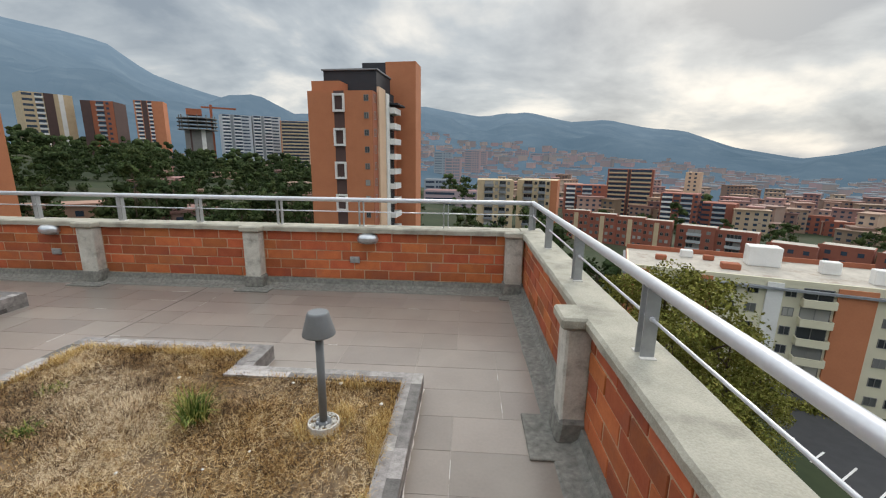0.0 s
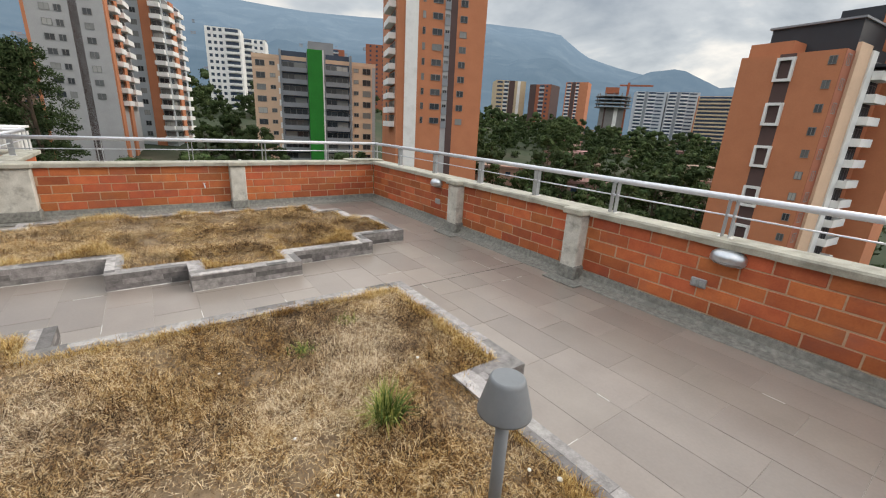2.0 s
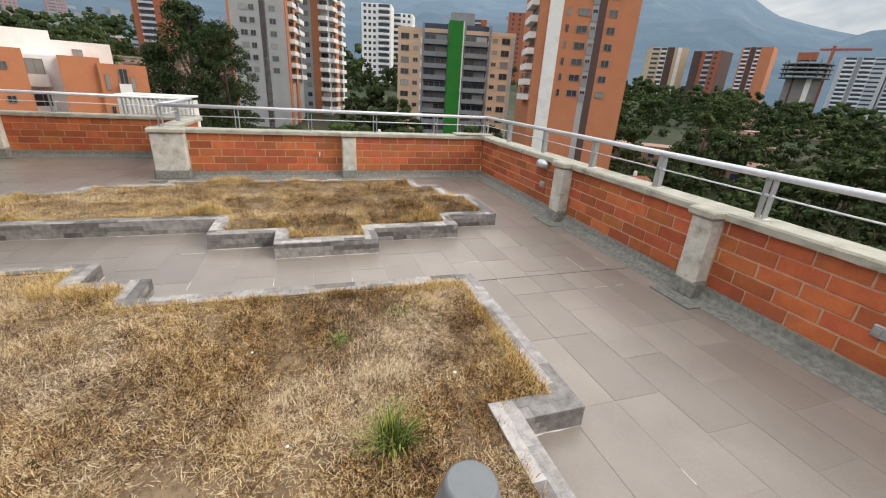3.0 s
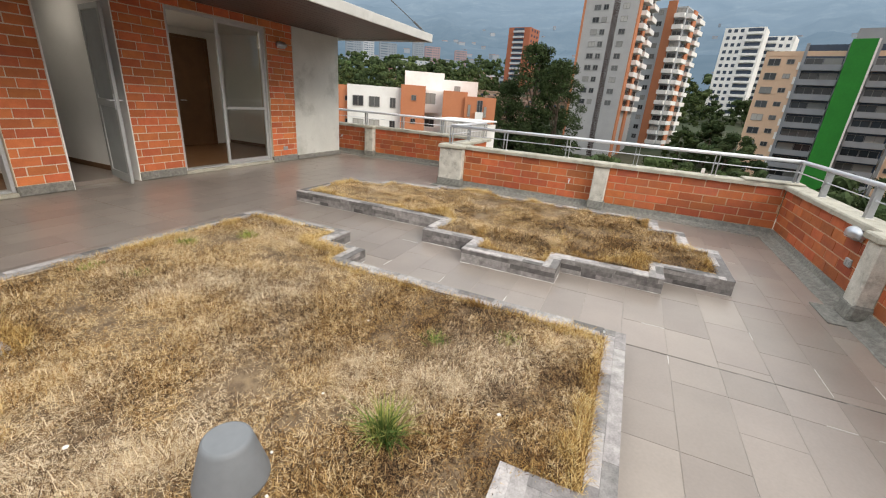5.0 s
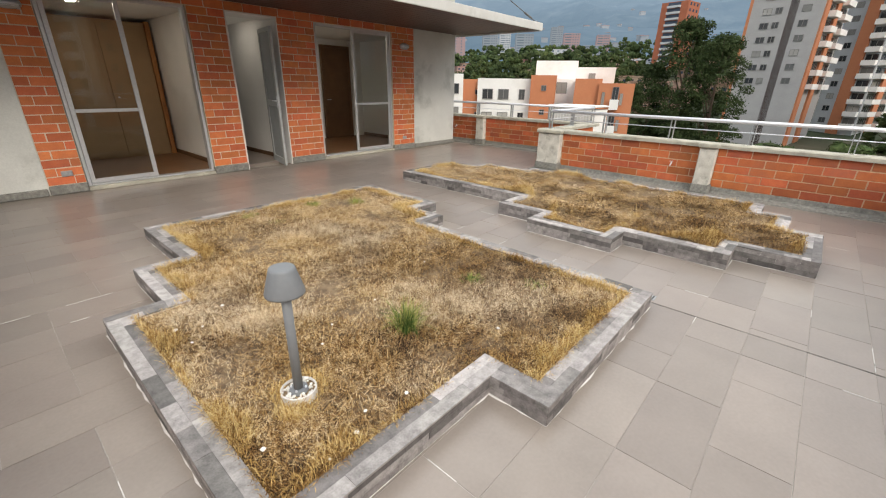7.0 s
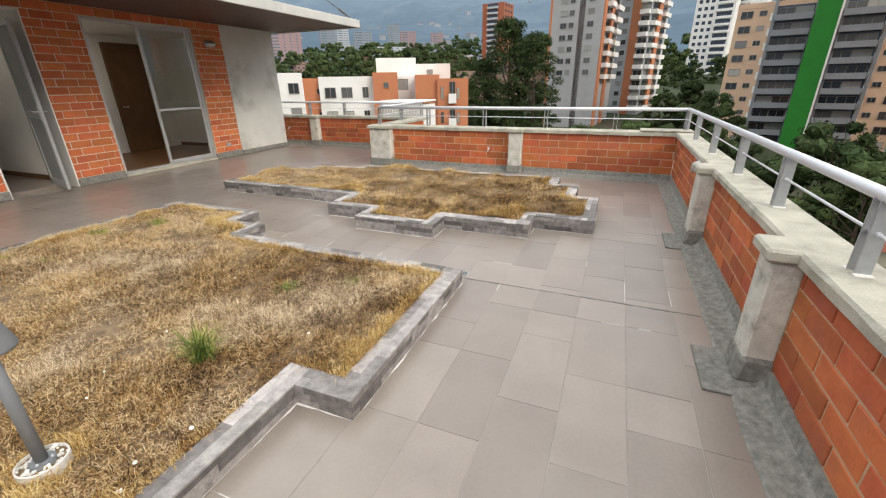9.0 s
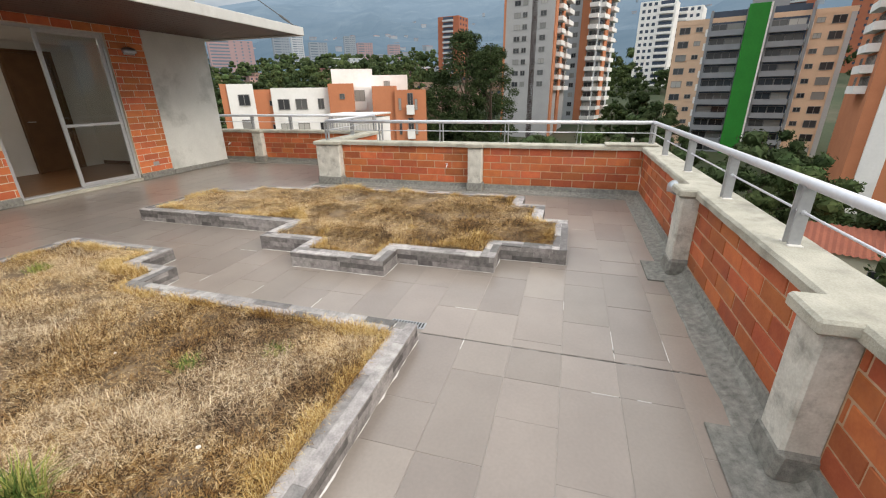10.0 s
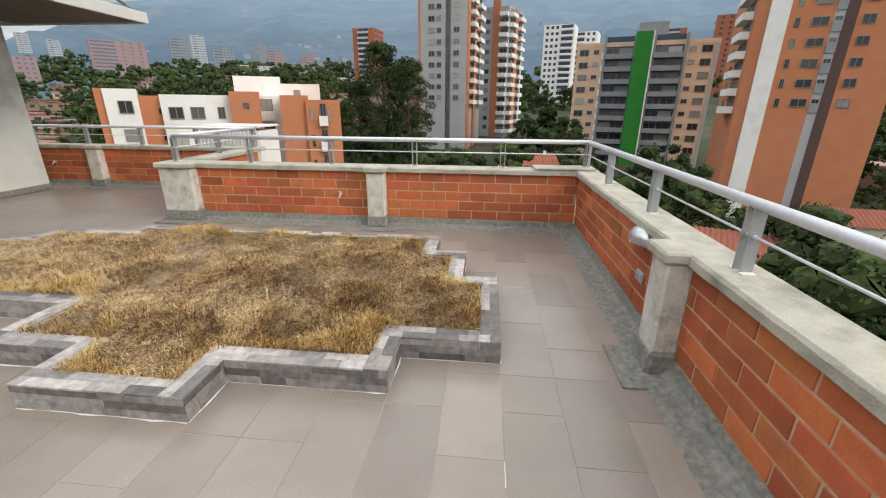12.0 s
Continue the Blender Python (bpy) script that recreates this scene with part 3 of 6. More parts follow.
B_DARK = mat("dark_cladding", (0.035, 0.037, 0.045), (0.028, 0.03, 0.036), 0.5, 0.7, 0.05)
B_BROWN = mat("dark_brown_brick", (0.10, 0.06, 0.055), (0.08, 0.05, 0.046), 0.5, 0.9, 0.05)
B_SLATE = mat("slate_balcony", (0.25, 0.265, 0.285), (0.21, 0.22, 0.24), 0.5, 0.7, 0.05)
B_GREEN = mat("green_panel", (0.015, 0.21, 0.025), (0.012, 0.17, 0.02), 0.5, 0.8, 0.05, fine=3)
B_CREAM = mat("cream_render", (0.68, 0.64, 0.49), (0.60, 0.56, 0.42), 0.5, 0.9, 0.05)
B_ROOF = mat("pale_roof", (0.50, 0.46, 0.40), (0.36, 0.33, 0.29), 0.5, 0.9, 0.1, fine=3, stain=(0.24, 0.18, 0.14), stain_scale=0.4)
B_CLAY = mat("clay_roof", (0.30, 0.10, 0.06), (0.22, 0.075, 0.05), 0.8, 0.95, 0.2, fine=6)
B_SLAB = mat("raw_concrete_slab", (0.22, 0.21, 0.20), (0.17, 0.165, 0.16), 0.5, 0.9, 0.1)
B_BLUE = mat("blue_glazing", (0.045, 0.065, 0.10), (0.035, 0.05, 0.08), 0.5, 0.25, 0.0)
B_ASPHALT = mat("asphalt", (0.055, 0.055, 0.057), (0.042, 0.042, 0.044), 1, 0.9, 0.2)
B_STEEL = mat("site_steel", (0.35, 0.10, 0.05), (0.3, 0.09, 0.045), 1, 0.7, 0.05)


def pane_mat():
    """Window glass: dark, now and then with a pale curtain behind it."""
    m = bpy.data.materials.new("tower_window_glass")
    m.use_nodes = True
    nt = m.node_tree
    N, L = nt.nodes.new, nt.links.new
    bs = nt.nodes["Principled BSDF"]
    bs.inputs["Roughness"].default_value = 0.12
    info, ramp = N("ShaderNodeObjectInfo"), N("ShaderNodeValToRGB")
    e = ramp.color_ramp.elements
    e[0].position, e[0].color = 0.0, (0.018, 0.02, 0.024, 1)
    e[1].position, e[1].color = 1.0, (0.42, 0.41, 0.38, 1)
    e.new(0.55).color = (0.05, 0.055, 0.06, 1)
    e.new(0.75).color = (0.22, 0.22, 0.21, 1)
    L(info.outputs["Random"], ramp.inputs[0]); L(ramp.outputs[0], bs.inputs["Base Color"])
    return m


B_PANE = pane_mat()
B_FRAME = mat("window_frame_paint", (0.22, 0.215, 0.21), (0.18, 0.175, 0.17), 1, 0.6, 0.0)


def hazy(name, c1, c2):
    """Far walls in muted colours, with the hazy air of the valley put in as a faint blue glow."""
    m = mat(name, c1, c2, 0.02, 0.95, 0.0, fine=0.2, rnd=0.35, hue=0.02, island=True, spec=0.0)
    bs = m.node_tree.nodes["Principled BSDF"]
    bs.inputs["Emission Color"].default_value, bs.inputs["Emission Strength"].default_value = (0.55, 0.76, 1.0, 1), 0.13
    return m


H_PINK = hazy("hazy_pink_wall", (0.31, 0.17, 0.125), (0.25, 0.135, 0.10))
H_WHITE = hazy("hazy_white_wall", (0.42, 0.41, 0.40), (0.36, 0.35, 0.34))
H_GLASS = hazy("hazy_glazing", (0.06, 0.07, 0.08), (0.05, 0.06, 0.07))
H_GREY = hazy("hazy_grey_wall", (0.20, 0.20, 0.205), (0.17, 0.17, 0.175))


def boxes_mesh(name, boxes, material):
    """Many boxes in one mesh: each (matrix, x0, x1, y0, y1, z0, z1)."""
    vs, fs = [], []
    for m, x0, x1, y0, y1, z0, z1 in boxes:
        i = len(vs)
        vs += [tuple(m @ Vector((x, y, z))) for z in (z0, z1) for y in (y0, y1) for x in (x0, x1)]
        fs += [[i + j for j in q] for q in ((0, 2, 3, 1), (4, 5, 7, 6), (0, 1, 5, 4), (2, 6, 7, 3), (0, 4, 6, 2), (1, 3, 7, 5))]
    return np_mesh(name, vs, fs, material)


WIN_CACHE = {}


def window_mesh(w, h):
    """Frame and pane meshes of a two-light window."""
    key = (round(w, 2), round(h, 2))
    if key not in WIN_CACHE:
        f = min(0.07, w * 0.07)
        xs, zs = (-w / 2, -w / 2 + f, -f / 2, f / 2, w / 2 - f, w / 2), (0, f, h - f, h)
        bm = bmesh.new()
        vs = [[bm.verts.new((x, -0.10, z)) for x in xs] for z in zs]
        fs = [bm.faces.new((vs[r][c], vs[r][c + 1], vs[r + 1][c + 1], vs[r + 1][c])) for r in range(3) for c in range(5) if not (r == 1 and c in (1, 3))]
        bm.verts.index_update()
        ext = bmesh.ops.extrude_face_region(bm, geom=fs)
        for v in ext["geom"]:
            if isinstance(v, bmesh.types.BMVert):
                v.co.y = 0.02
        bmesh.ops.recalc_face_normals(bm, faces=bm.faces)
        WIN_CACHE[key] = mesh_of("window", bm, B_FRAME), mesh_of("pane", block(-w / 2 + f, w / 2 - f, -0.05, 0.015, f, h - f), B_PANE)
    return WIN_CACHE[key]


def face_matrix(side, w, d):
    return {"F": Matrix.Translation((-w / 2, -d / 2, 0)), "R": Matrix.Translation((w / 2, -d / 2, 0)) @ Matrix.Rotation(radians(90), 4, "Z"),
            "L": Matrix.Translation((-w / 2, d / 2, 0)) @ Matrix.Rotation(radians(-90), 4, "Z")}[side]


def tower(name, label, az, D, rot, w, d, el, wall, faces, fh=2.7, el_base=None, near=True, roof=None, crown=0.9):
    """A building seen from the terrace at azimuth az and distance D; faces: side -> list of elements in metres along the face."""
    x, y = EYE0.x + D * math.sin(radians(az)), EYE0.y + D * math.cos(radians(az))
    z0 = (EYE0.z + D * math.tan(radians(el_base))) if el_base is not None else ground(x, y) - 1.0
    H = EYE0.z + D * math.tan(radians(el)) - z0
    b = thing(name, x, y, z0, label, "building", rz=-az + rot)
    part("wall", block(-w / 2, w / 2, -d / 2, d / 2, 0, H), wall, b)
    if roof:
        part("roof", block(-w / 2 + 0.3, w / 2 - 0.3, -d / 2 + 0.3, d / 2 - 0.3, H, H + 0.05), roof, b)
        part("parapet", block(-w / 2 - 0.05, w / 2 + 0.05, -d / 2 - 0.05, -d / 2 + 0.25, H, H + crown), wall, b)
    nf = max(1, int((H - 0.6) / fh))
    lo = 0 if H < 34 or el_base is not None else max(0, nf - 16)
    far_w, far_s = [], []
    for side, elems in faces.items():
        F = face_matrix(side, w, d)
        for e in elems:
            kind = e[0]
            if kind == "strip":          # u0, u1, material, proud, extra height
                part("vertical_strip", block(e[1], e[2], -e[4], 0.0, 0.0, H + (e[5] if len(e) > 5 else 0.0)), e[3], b, at=F)
            elif kind == "win":          # u0, u1, count, width, height, sill
                _, u0, u1, n, ww, wh, sill = e
                for f in range(lo, nf):
                    zf = H - (nf - f) * fh
                    for i in range(n):
                        u = u0 + (u1 - u0) * (i + 0.5) / n
                        if near:
                            fm, pm = window_mesh(ww, wh)
                            piece("pane", pm, Matrix(), piece("window", fm, F @ Matrix.Translation((u, 0, zf + sill)), b))
                        else:
                            far_w.append((F, u - ww / 2, u + ww / 2, -0.06, 0.03, zf + sill, zf + sill + wh))
            elif kind == "band":         # u0, u1, dark stripe each storey
                _, u0, u1, wh, sill = e
                for f in range(nf):
                    zf = H - (nf - f) * fh
                    far_w.append((F, u0, u1, -0.06, 0.03, zf + sill, zf + sill + wh))
            elif kind == "balc":         # u0, u1, parapet material, depth
                _, u0, u1, bmat, dep = e
                me = None
                for f in range(lo, nf):
                    zf = H - (nf - f) * fh
                    if near:
                        nw = max(1, round((u1 - u0) / 2.5))
                        fm, pm = window_mesh((u1 - u0 - 0.2) / nw - 0.06, fh - 0.6)
                        for i in range(nw):
                            piece("pane", pm, Matrix(), piece("window", fm, F @ Matrix.Translation((u0 + 0.1 + (u1 - u0 - 0.2) * (i + 0.5) / nw, -0.02, zf + 0.25)), b))
                        if me is None:
                            bm = block(u0, u1, -dep, 0, -0.2, 0.0)
                            cube(bm, u0, u1, -dep, -dep + 0.12, 0.0, 0.85)
                            cube(bm, u0, u0 + 0.12, -dep + 0.12, 0, 0.0, 0.85)
                            cube(bm, u1 - 0.12, u1, -dep + 0.12, 0, 0.0, 0.85)
                            me = mesh_of("balcony", bm, bmat)
                        piece("balcony", me, F @ Matrix.Translation((0, 0, zf + 0.22)), b)
                    else:
                        far_w.append((F, u0 + 0.1, u1 - 0.1, -0.06, 0.03, zf + 0.25, zf + fh - 0.3))
                        far_s.append((bmat, (F, u0, u1, -dep, 0, zf, zf + 0.95)))
            elif kind == "panel":        # u0, u1, material: a panel in each storey
                me = mesh_of("infill_panel", block(e[1], e[2], -0.14, 0.0, 0.0, fh * 0.52, 0.02), e[3])
                for f in range(lo, nf):
                    piece("infill_panel", me, F @ Matrix.Translation((0, 0, H - (nf - f) * fh + 0.2)), b)
            elif kind == "box":          # window frame boxes every other storey: u0, u1, material
                _, u0, u1, bmat = e
                for f in range(nf - 1, lo, -2):
                    zf = H - (nf - f) * fh
                    bm = bmesh.new()
                    for a, c, p, q in ((u0, u1, 0, 0.35), (u0, u1, 2.55, 2.9), (u0, u0 + 0.3, 0.35, 2.55), (u1 - 0.3, u1, 0.35, 2.55)):
                        cube(bm, a, c, -0.4, 0, zf - 0.6 + p, zf - 0.6 + q)
                    part("window_surround", bm, bmat, b, at=F)
    if far_w:
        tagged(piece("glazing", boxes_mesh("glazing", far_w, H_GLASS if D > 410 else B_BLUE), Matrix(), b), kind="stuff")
    for mt in {id(m): m for m, _ in far_s}.values():
        tagged(piece("balcony_band", boxes_mesh("balcony_band", [q for m, q in far_s if m is mt], mt), Matrix(), b), kind="stuff")
    return b, H


# orange tower with framed windows and white balconies
a, H = tower("apartment_tower", "orange brick tower with white framed windows and black roof", -14.9, 78, -20, 11.2, 15, 8.0, B_ORANGE, {
    # brown strip: the dark window recess drawn flat on the face
    "F": [("strip", 4.6, 6.4, B_BROWN, 0.03), ("box", 4.5, 6.5, B_WHITE), ("win", 9.5, 10.9, 1, 0.8, 1.0, 1.1)],
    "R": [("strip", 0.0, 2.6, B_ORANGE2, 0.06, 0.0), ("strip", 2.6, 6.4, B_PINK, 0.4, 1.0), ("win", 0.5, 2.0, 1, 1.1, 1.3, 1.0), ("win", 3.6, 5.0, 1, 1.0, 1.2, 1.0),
          ("strip", 6.4, 8.2, B_WHITE, 0.6, 0.5), ("strip", 8.2, 13.0, B_DARK, 0.1, 1.0), ("balc", 8.2, 12.6, B_WHITE, 1.6)]}, fh=2.75)
part("dark_penthouse", block(-4.6, 5.0, -3, 5.5, H, H + 4.0), B_DARK, a, "black roof storey")
part("roof_edge", block(-4.9, 5.2, -3.3, 5.8, H + 4.0, H + 4.25), B_SLATE, a)
part("orange_penthouse", block(-5.2, -0.2, -6.6, -3.0, H, H + 1.7), B_ORANGE, a)
part("stair_tower", block(3.6, 9.6, 7.5, 12.5, 0, H + 7.6), B_ORANGE, a, "tall plain orange stair tower")
part("stair_tower_side", block(-1.2, 3.6, 7.6, 12.0, 0, H + 7.5), B_DARK, a, "black recessed strip")
part("balcony_roof", block(5.6, 7.8, 0.6, 6.2, H - 1.2, H - 0.9), B_DARK, a)

# close orange tower with the white stripe
tower("apartment_tower", "close orange brick tower with a white vertical stripe", -57.2, 92, 14, 17.0, 18, 24, B_ORANGE, {
    "F": [("strip", 1.4, 3.75, B_WHITE, 0.35), ("win", 4.5, 5.3, 1, 0.55, 1.2, 1.0), ("win", 6.2, 8.7, 1, 1.9, 1.1, 1.05), ("strip", 8.8, 9.9, B_GREY, 0.02), ("win", 8.85, 9.85, 1, 0.85, 1.0, 1.1), ("panel", 8.8, 9.9, B_SLATE),
          # brown strip stands for a dark recess, as flat colour
          ("strip", 9.9, 11.2, B_BROWN, 0.05), ("win", 11.6, 13.4, 1, 1.4, 1.15, 1.0)],
    "L": [("balc", 9.7, 16.0, B_WHITE, 1.3), ("win", 4.2, 7.8, 1, 1.6, 1.3, 1.0)]}, fh=2.62)

# tan block with the green panel
e, H = tower("apartment_block", "tan brick apartment block with a green vertical panel", -71.6, 118, 2, 28.5, 15, 6.1, B_PINK, {
    "F": [("win", 0.6, 2.8, 1, 2.0, 1.3, 0.9), ("win", 3.2, 5.4, 1, 1.2, 0.9, 1.2), ("panel", 5.5, 6.2, B_WHITE), ("strip", 6.2, 12.2, B_BLUE, 0.03, 2.0), ("balc", 6.4, 12.0, B_SLATE, 1.4), ("strip", 12.2, 15.6, B_GREEN, 2.1, 2.6), ("strip", 15.6, 15.9, B_WHITE, 2.1, 2.6),
          ("strip", 15.9, 22.0, B_BLUE, 0.03, 2.0), ("balc", 16.1, 21.8, B_SLATE, 1.4), ("panel", 22.0, 22.7, B_WHITE), ("strip", 27.7, 28.5, B_GREY, 0.1), ("win", 22.6, 24.8, 1, 1.2, 0.9, 1.2), ("win", 25.0, 27.6, 1, 2.0, 1.4, 0.9)],
    "R": [("win", 1.0, 13.0, 2, 1.4, 1.3, 0.9)]}, fh=2.62, el_base=-9.5, roof=B_ROOF)
part("roof_house", block(-1.6, 4.4, -3.5, 3, H + 0.06, H + 5.2), B_SLATE, e)
for u in (5.9, 12.0, 15.9, 22.1):
    part("mullion", block(u - 14.25, u - 13.75, -8.05, -7.5, 0, H + 2.2), B_SLATE, e)

# white twin slab tower
wt = {"F": [("win", 0.4, 11.0, 4, 1.5, 1.2, 0.9), ("band", 7.5, 13.5, 1.4, 0.7)], "R": [("win", 1, 11, 3, 1.4, 1.3, 0.9)]}
tower("apartment_tower", "white apartment tower with rows of dark windows", -81.2, 235, -8, 14.5, 13, 8.9, B_WHITE, {"F": [("win", 0.6, 7.5, 3, 1.3, 1.3, 0.9), ("balc", 8.2, 13.8, B_WHITE, 0.8)]}, fh=2.7, el_base=-0.5, near=False)
tower("apartment_tower", "white apartment tower behind its twin", -78.1, 250, -8, 11, 13, 8.1, B_WHITE, {"F": [("balc", 0.6, 5.0, B_WHITE, 0.8), ("win", 5.4, 10.6, 2, 1.3, 1.3, 0.9)]}, fh=2.7, el_base=-0.5, near=False)

# grey tower with orange and white balcony side
tower("apartment_tower", "tall grey tower with orange and white balcony side", -94.2, 124, -16, 12.8, 16, 19, B_GREY, {
    "F": [("strip", -0.05, 0.5, B_ORANGE, 0.06), ("win", 2.6, 4.4, 1, 1.6, 1.2, 1.0), ("win", 4.8, 6.2, 1, 1.2, 1.2, 1.0), ("strip", 7.2, 8.6, B_BROWN, -0.06), ("win", 8.8, 11.4, 1, 1.5, 1.2, 1.0)],
    "R": [("strip", 0.2, 2.4, B_ORANGE, 0.3), ("balc", 2.6, 6.6, B_WHITE, 1.4), ("strip", 6.8, 9.2, B_ORANGE, 0.4), ("balc", 9.4, 14.6, B_WHITE, 1.4)]}, fh=2.65)
tower("apartment_tower", "orange and grey tower with white balconies", -87.9, 142, -18, 8.2, 15, 10.6, B_LIGHT, {
    "F": [("win", 0.8, 3.0, 1, 1.3, 1.2, 1.0), ("strip", 3.4, 5.6, B_ORANGE, 0.4, 1.5), ("balc", 5.7, 8.1, B_WHITE, 1.3)],
    "R": [("balc", 0.5, 5.0, B_WHITE, 1.3), ("strip", 5.2, 8.0, B_ORANGE, 0.4), ("balc", 8.2, 13.0, B_WHITE, 1.3)]}, fh=2.65)

# brick tower up the slope
tower("apartment_tower", "slim red brick tower with pale balconies up the slope", -104.9, 265, -25, 13, 13, 8.6, B_ORANGE2, {"F": [("balc", 3.2, 9.6, B_LIGHT, 1.0)], "R": [("win", 1, 12, 3, 1.5, 1.2, 0.9)]}, near=False, el_base=2.0)

# white and orange houses across the street
def row_block(name, label, az0, az1, D, el, wall, faces, el_base=-14, d=9.0, roof=None, rot=0):
    w = 2 * D * math.tan(radians((az1 - az0) / 2))
    return tower(name, label, (az0 + az1) / 2, D + d / 2, rot, w * (D + d / 2) / D * 0.995, d, el * D / (D + d / 2), wall, faces, fh=2.7, el_base=el_base, roof=roof)


WH = "white and orange apartment house across the street"
row_block("apartment_house", WH, -132.4, -131.6, 53.4, 1.4, B_ORANGE, {})
row_block("apartment_house", WH, -131.6, -128.9, 53, 1.4, B_WHITE, {"F": [("win", 1.0, 2.2, 1, 1.2, 1.2, 0.4)]})
row_block("apartment_house", WH, -128.9, -126.6, 54, 0.75, B_ORANGE, {"F": [("win", 1.6, 2.4, 1, 0.6, 0.6, 0.9)]})
row_block("apartment_house", WH, -126.6, -119.8, 53, 0.9, B_WHITE, {"F": [("win", 0.3, 4.2, 2, 1.3, 1.2, 0.3), ("win", 5.0, 5.9, 1, 0.7, 1.2, 0.3)]})
row_block("apartment_house", WH, -119.8, -116.8, 52, 1.35, B_ORANGE, {"F": [("win", 1.2, 1.9, 1, 0.6, 0.6, 1.0)]})
row_block("apartment_house", WH, -119.3, -114.5, 58, 3.05, B_WHITE, {})
row_block("apartment_house", WH, -116.8, -114.2, 54, 0.9, B_WHITE, {"F": [("balc", 0.1, 1.6, B_WHITE, 0.7)]})
row_block("apartment_house", WH, -114.4, -110.0, 58, 2.3, B_WHITE, {"F": [("win", 1.6, 2.5, 1, 0.8, 1.8, 0.2)]})
row_block("apartment_house", WH, -114.2, -111.2, 50, 1.0, B_ORANGE, {})
row_block("apartment_house", WH, -111.2, -107.4, 49.5, 0.5, B_ORANGE, {"F": [("win", 0.3, 0.8, 1, 0.3, 1.3, 0.5), ("balc", 1.3, 2.2, B_WHITE, 0.5), ("win", 2.2, 2.6, 1, 0.3, 1.2, 0.5)]})

# north-west cluster beyond the trees
tower("apartment_tower", "beige and brown apartment tower beyond the trees", -46.6, 320, 12, 21, 16, 5.7, B_BEIGE, {"F": [("strip", 9, 13, B_BROWN, 0.4), ("balc", 5.4, 8.6, B_WHITE, 0.9), ("strip", 15, 17, B_WHITE, 0.4), ("band", 0.5, 4.5, 1.2, 0.9)], "R": []}, near=False, el_base=-3)
tower("apartment_tower", "orange and dark brown tower beyond the trees", -42.0, 310, -22, 15, 16, 5.4, B_ORANGE2, {"F": [("strip", 0, 4.5, B_BROWN, 0.3), ("balc", 7.0, 10.5, B_LIGHT, 0.8), ("win", 10.6, 14, 1, 1.4, 1.2, 0.9)], "R": [("strip", 0, 16, B_BROWN, 0.15)]}, near=False, el_base=-4)
tower("apartment_tower", "orange brick tower with white balconies, far off", -37.9, 385, -12, 18, 14, 5.8, B_ORANGE, {"F": [("balc", 1.0, 4.5, B_WHITE, 0.8), ("strip", 5, 8, B_BROWN, 0.3), ("balc", 8.5, 11, B_WHITE, 0.8)], "R": []}, near=False, el_base=-1.5)
c, H = tower("construction_tower", "round concrete tower under construction", -33.6, 330, 0, 16, 14, 3.0, B_SLAB, {"F": [("strip", 9.5, 12, B_WHITE, 0.3), ("strip", 3, 4, B_BROWN, 0.2)]}, near=False, el_base=-3.5)
for i in range(4):
    part("open_slab", tube(bmesh.new(), (0, 0, H + i * 2.4), (0, 0, H + i * 2.4 + 0.5), 12.0, seg=20), B_SLAB, c)
    for j in range(12):
        aa = j * math.pi / 6
        part("column", tube(bmesh.new(), (10.5 * math.cos(aa), 10.5 * math.sin(aa), H + i * 2.4 + 0.5), (10.5 * math.cos(aa), 10.5 * math.sin(aa), H + i * 2.4 + 2.4), 0.35, seg=6), B_SLAB, c)
part("formwork", block(-6, 3, -5, 5, H + 9.6, H + 13.5), B_ORANGE2, c)
cr = thing("tower_crane", *(EYE0.x + 340 * math.sin(radians(-32.1)), EYE0.y + 340 * math.cos(radians(-32.1)), -20), "orange tower crane over the building site", "crane", rz=35)
part("mast", block(-0.8, 0.8, -0.8, 0.8, 0, 57), B_STEEL, cr)
part("jib", block(-6, 16, -0.5, 0.5, 54.5, 55.6), B_STEEL, cr)
GW = {"F": [("balc", 1.0, 6.5, B_WHITE, 0.8), ("strip", 7.0, 9.0, B_SLATE, 0.3), ("balc", 9.5, 15.0, B_WHITE, 0.8), ("band", 15.5, 21, 1.1, 0.9)], "R": []}
tower("apartment_tower", "grey and white apartment slab, far off", -29.6, 400, 8, 23, 14, 4.9, B_LIGHT, GW, near=False, el_base=-3)
tower("apartment_tower", "grey and white apartment slab, far off", -26.2, 405, 8, 23, 14, 4.9, B_LIGHT, GW, near=False, el_base=-3)
tower("office_block", "low dark glazed office block", -25.6, 380, 0, 20, 14, -0.9, B_BLUE, {"F": [("balc", 0.2, 19.8, B_LIGHT, 0.3)]}, near=False, el_base=-4)
tower("apartment_tower", "tan apartment slab with pale balcony bands, far off", -22.6, 380, -6, 24, 14, 4.5, B_PINK, {"F": [("balc", 1.0, 22.0, B_BEIGE, 0.8), ("strip", -0.05, 0.6, B_ORANGE, 0.5)], "R": []}, near=False, el_base=-3.5)
tower("apartment_tower", "red brick tower behind the tan block", -69.2, 330, 0, 16, 14, 8.0, B_ORANGE2, {"F": [("balc", 4, 12, B_LIGHT, 0.8)]}, near=False)
tower("apartment_tower", "plain brick tower behind the tan block", -63.8, 300, 0, 14, 14, 8.9, B_ORANGE2, {"F": [("win", 1, 13, 3, 1.2, 1.2, 0.9)]}, near=False)

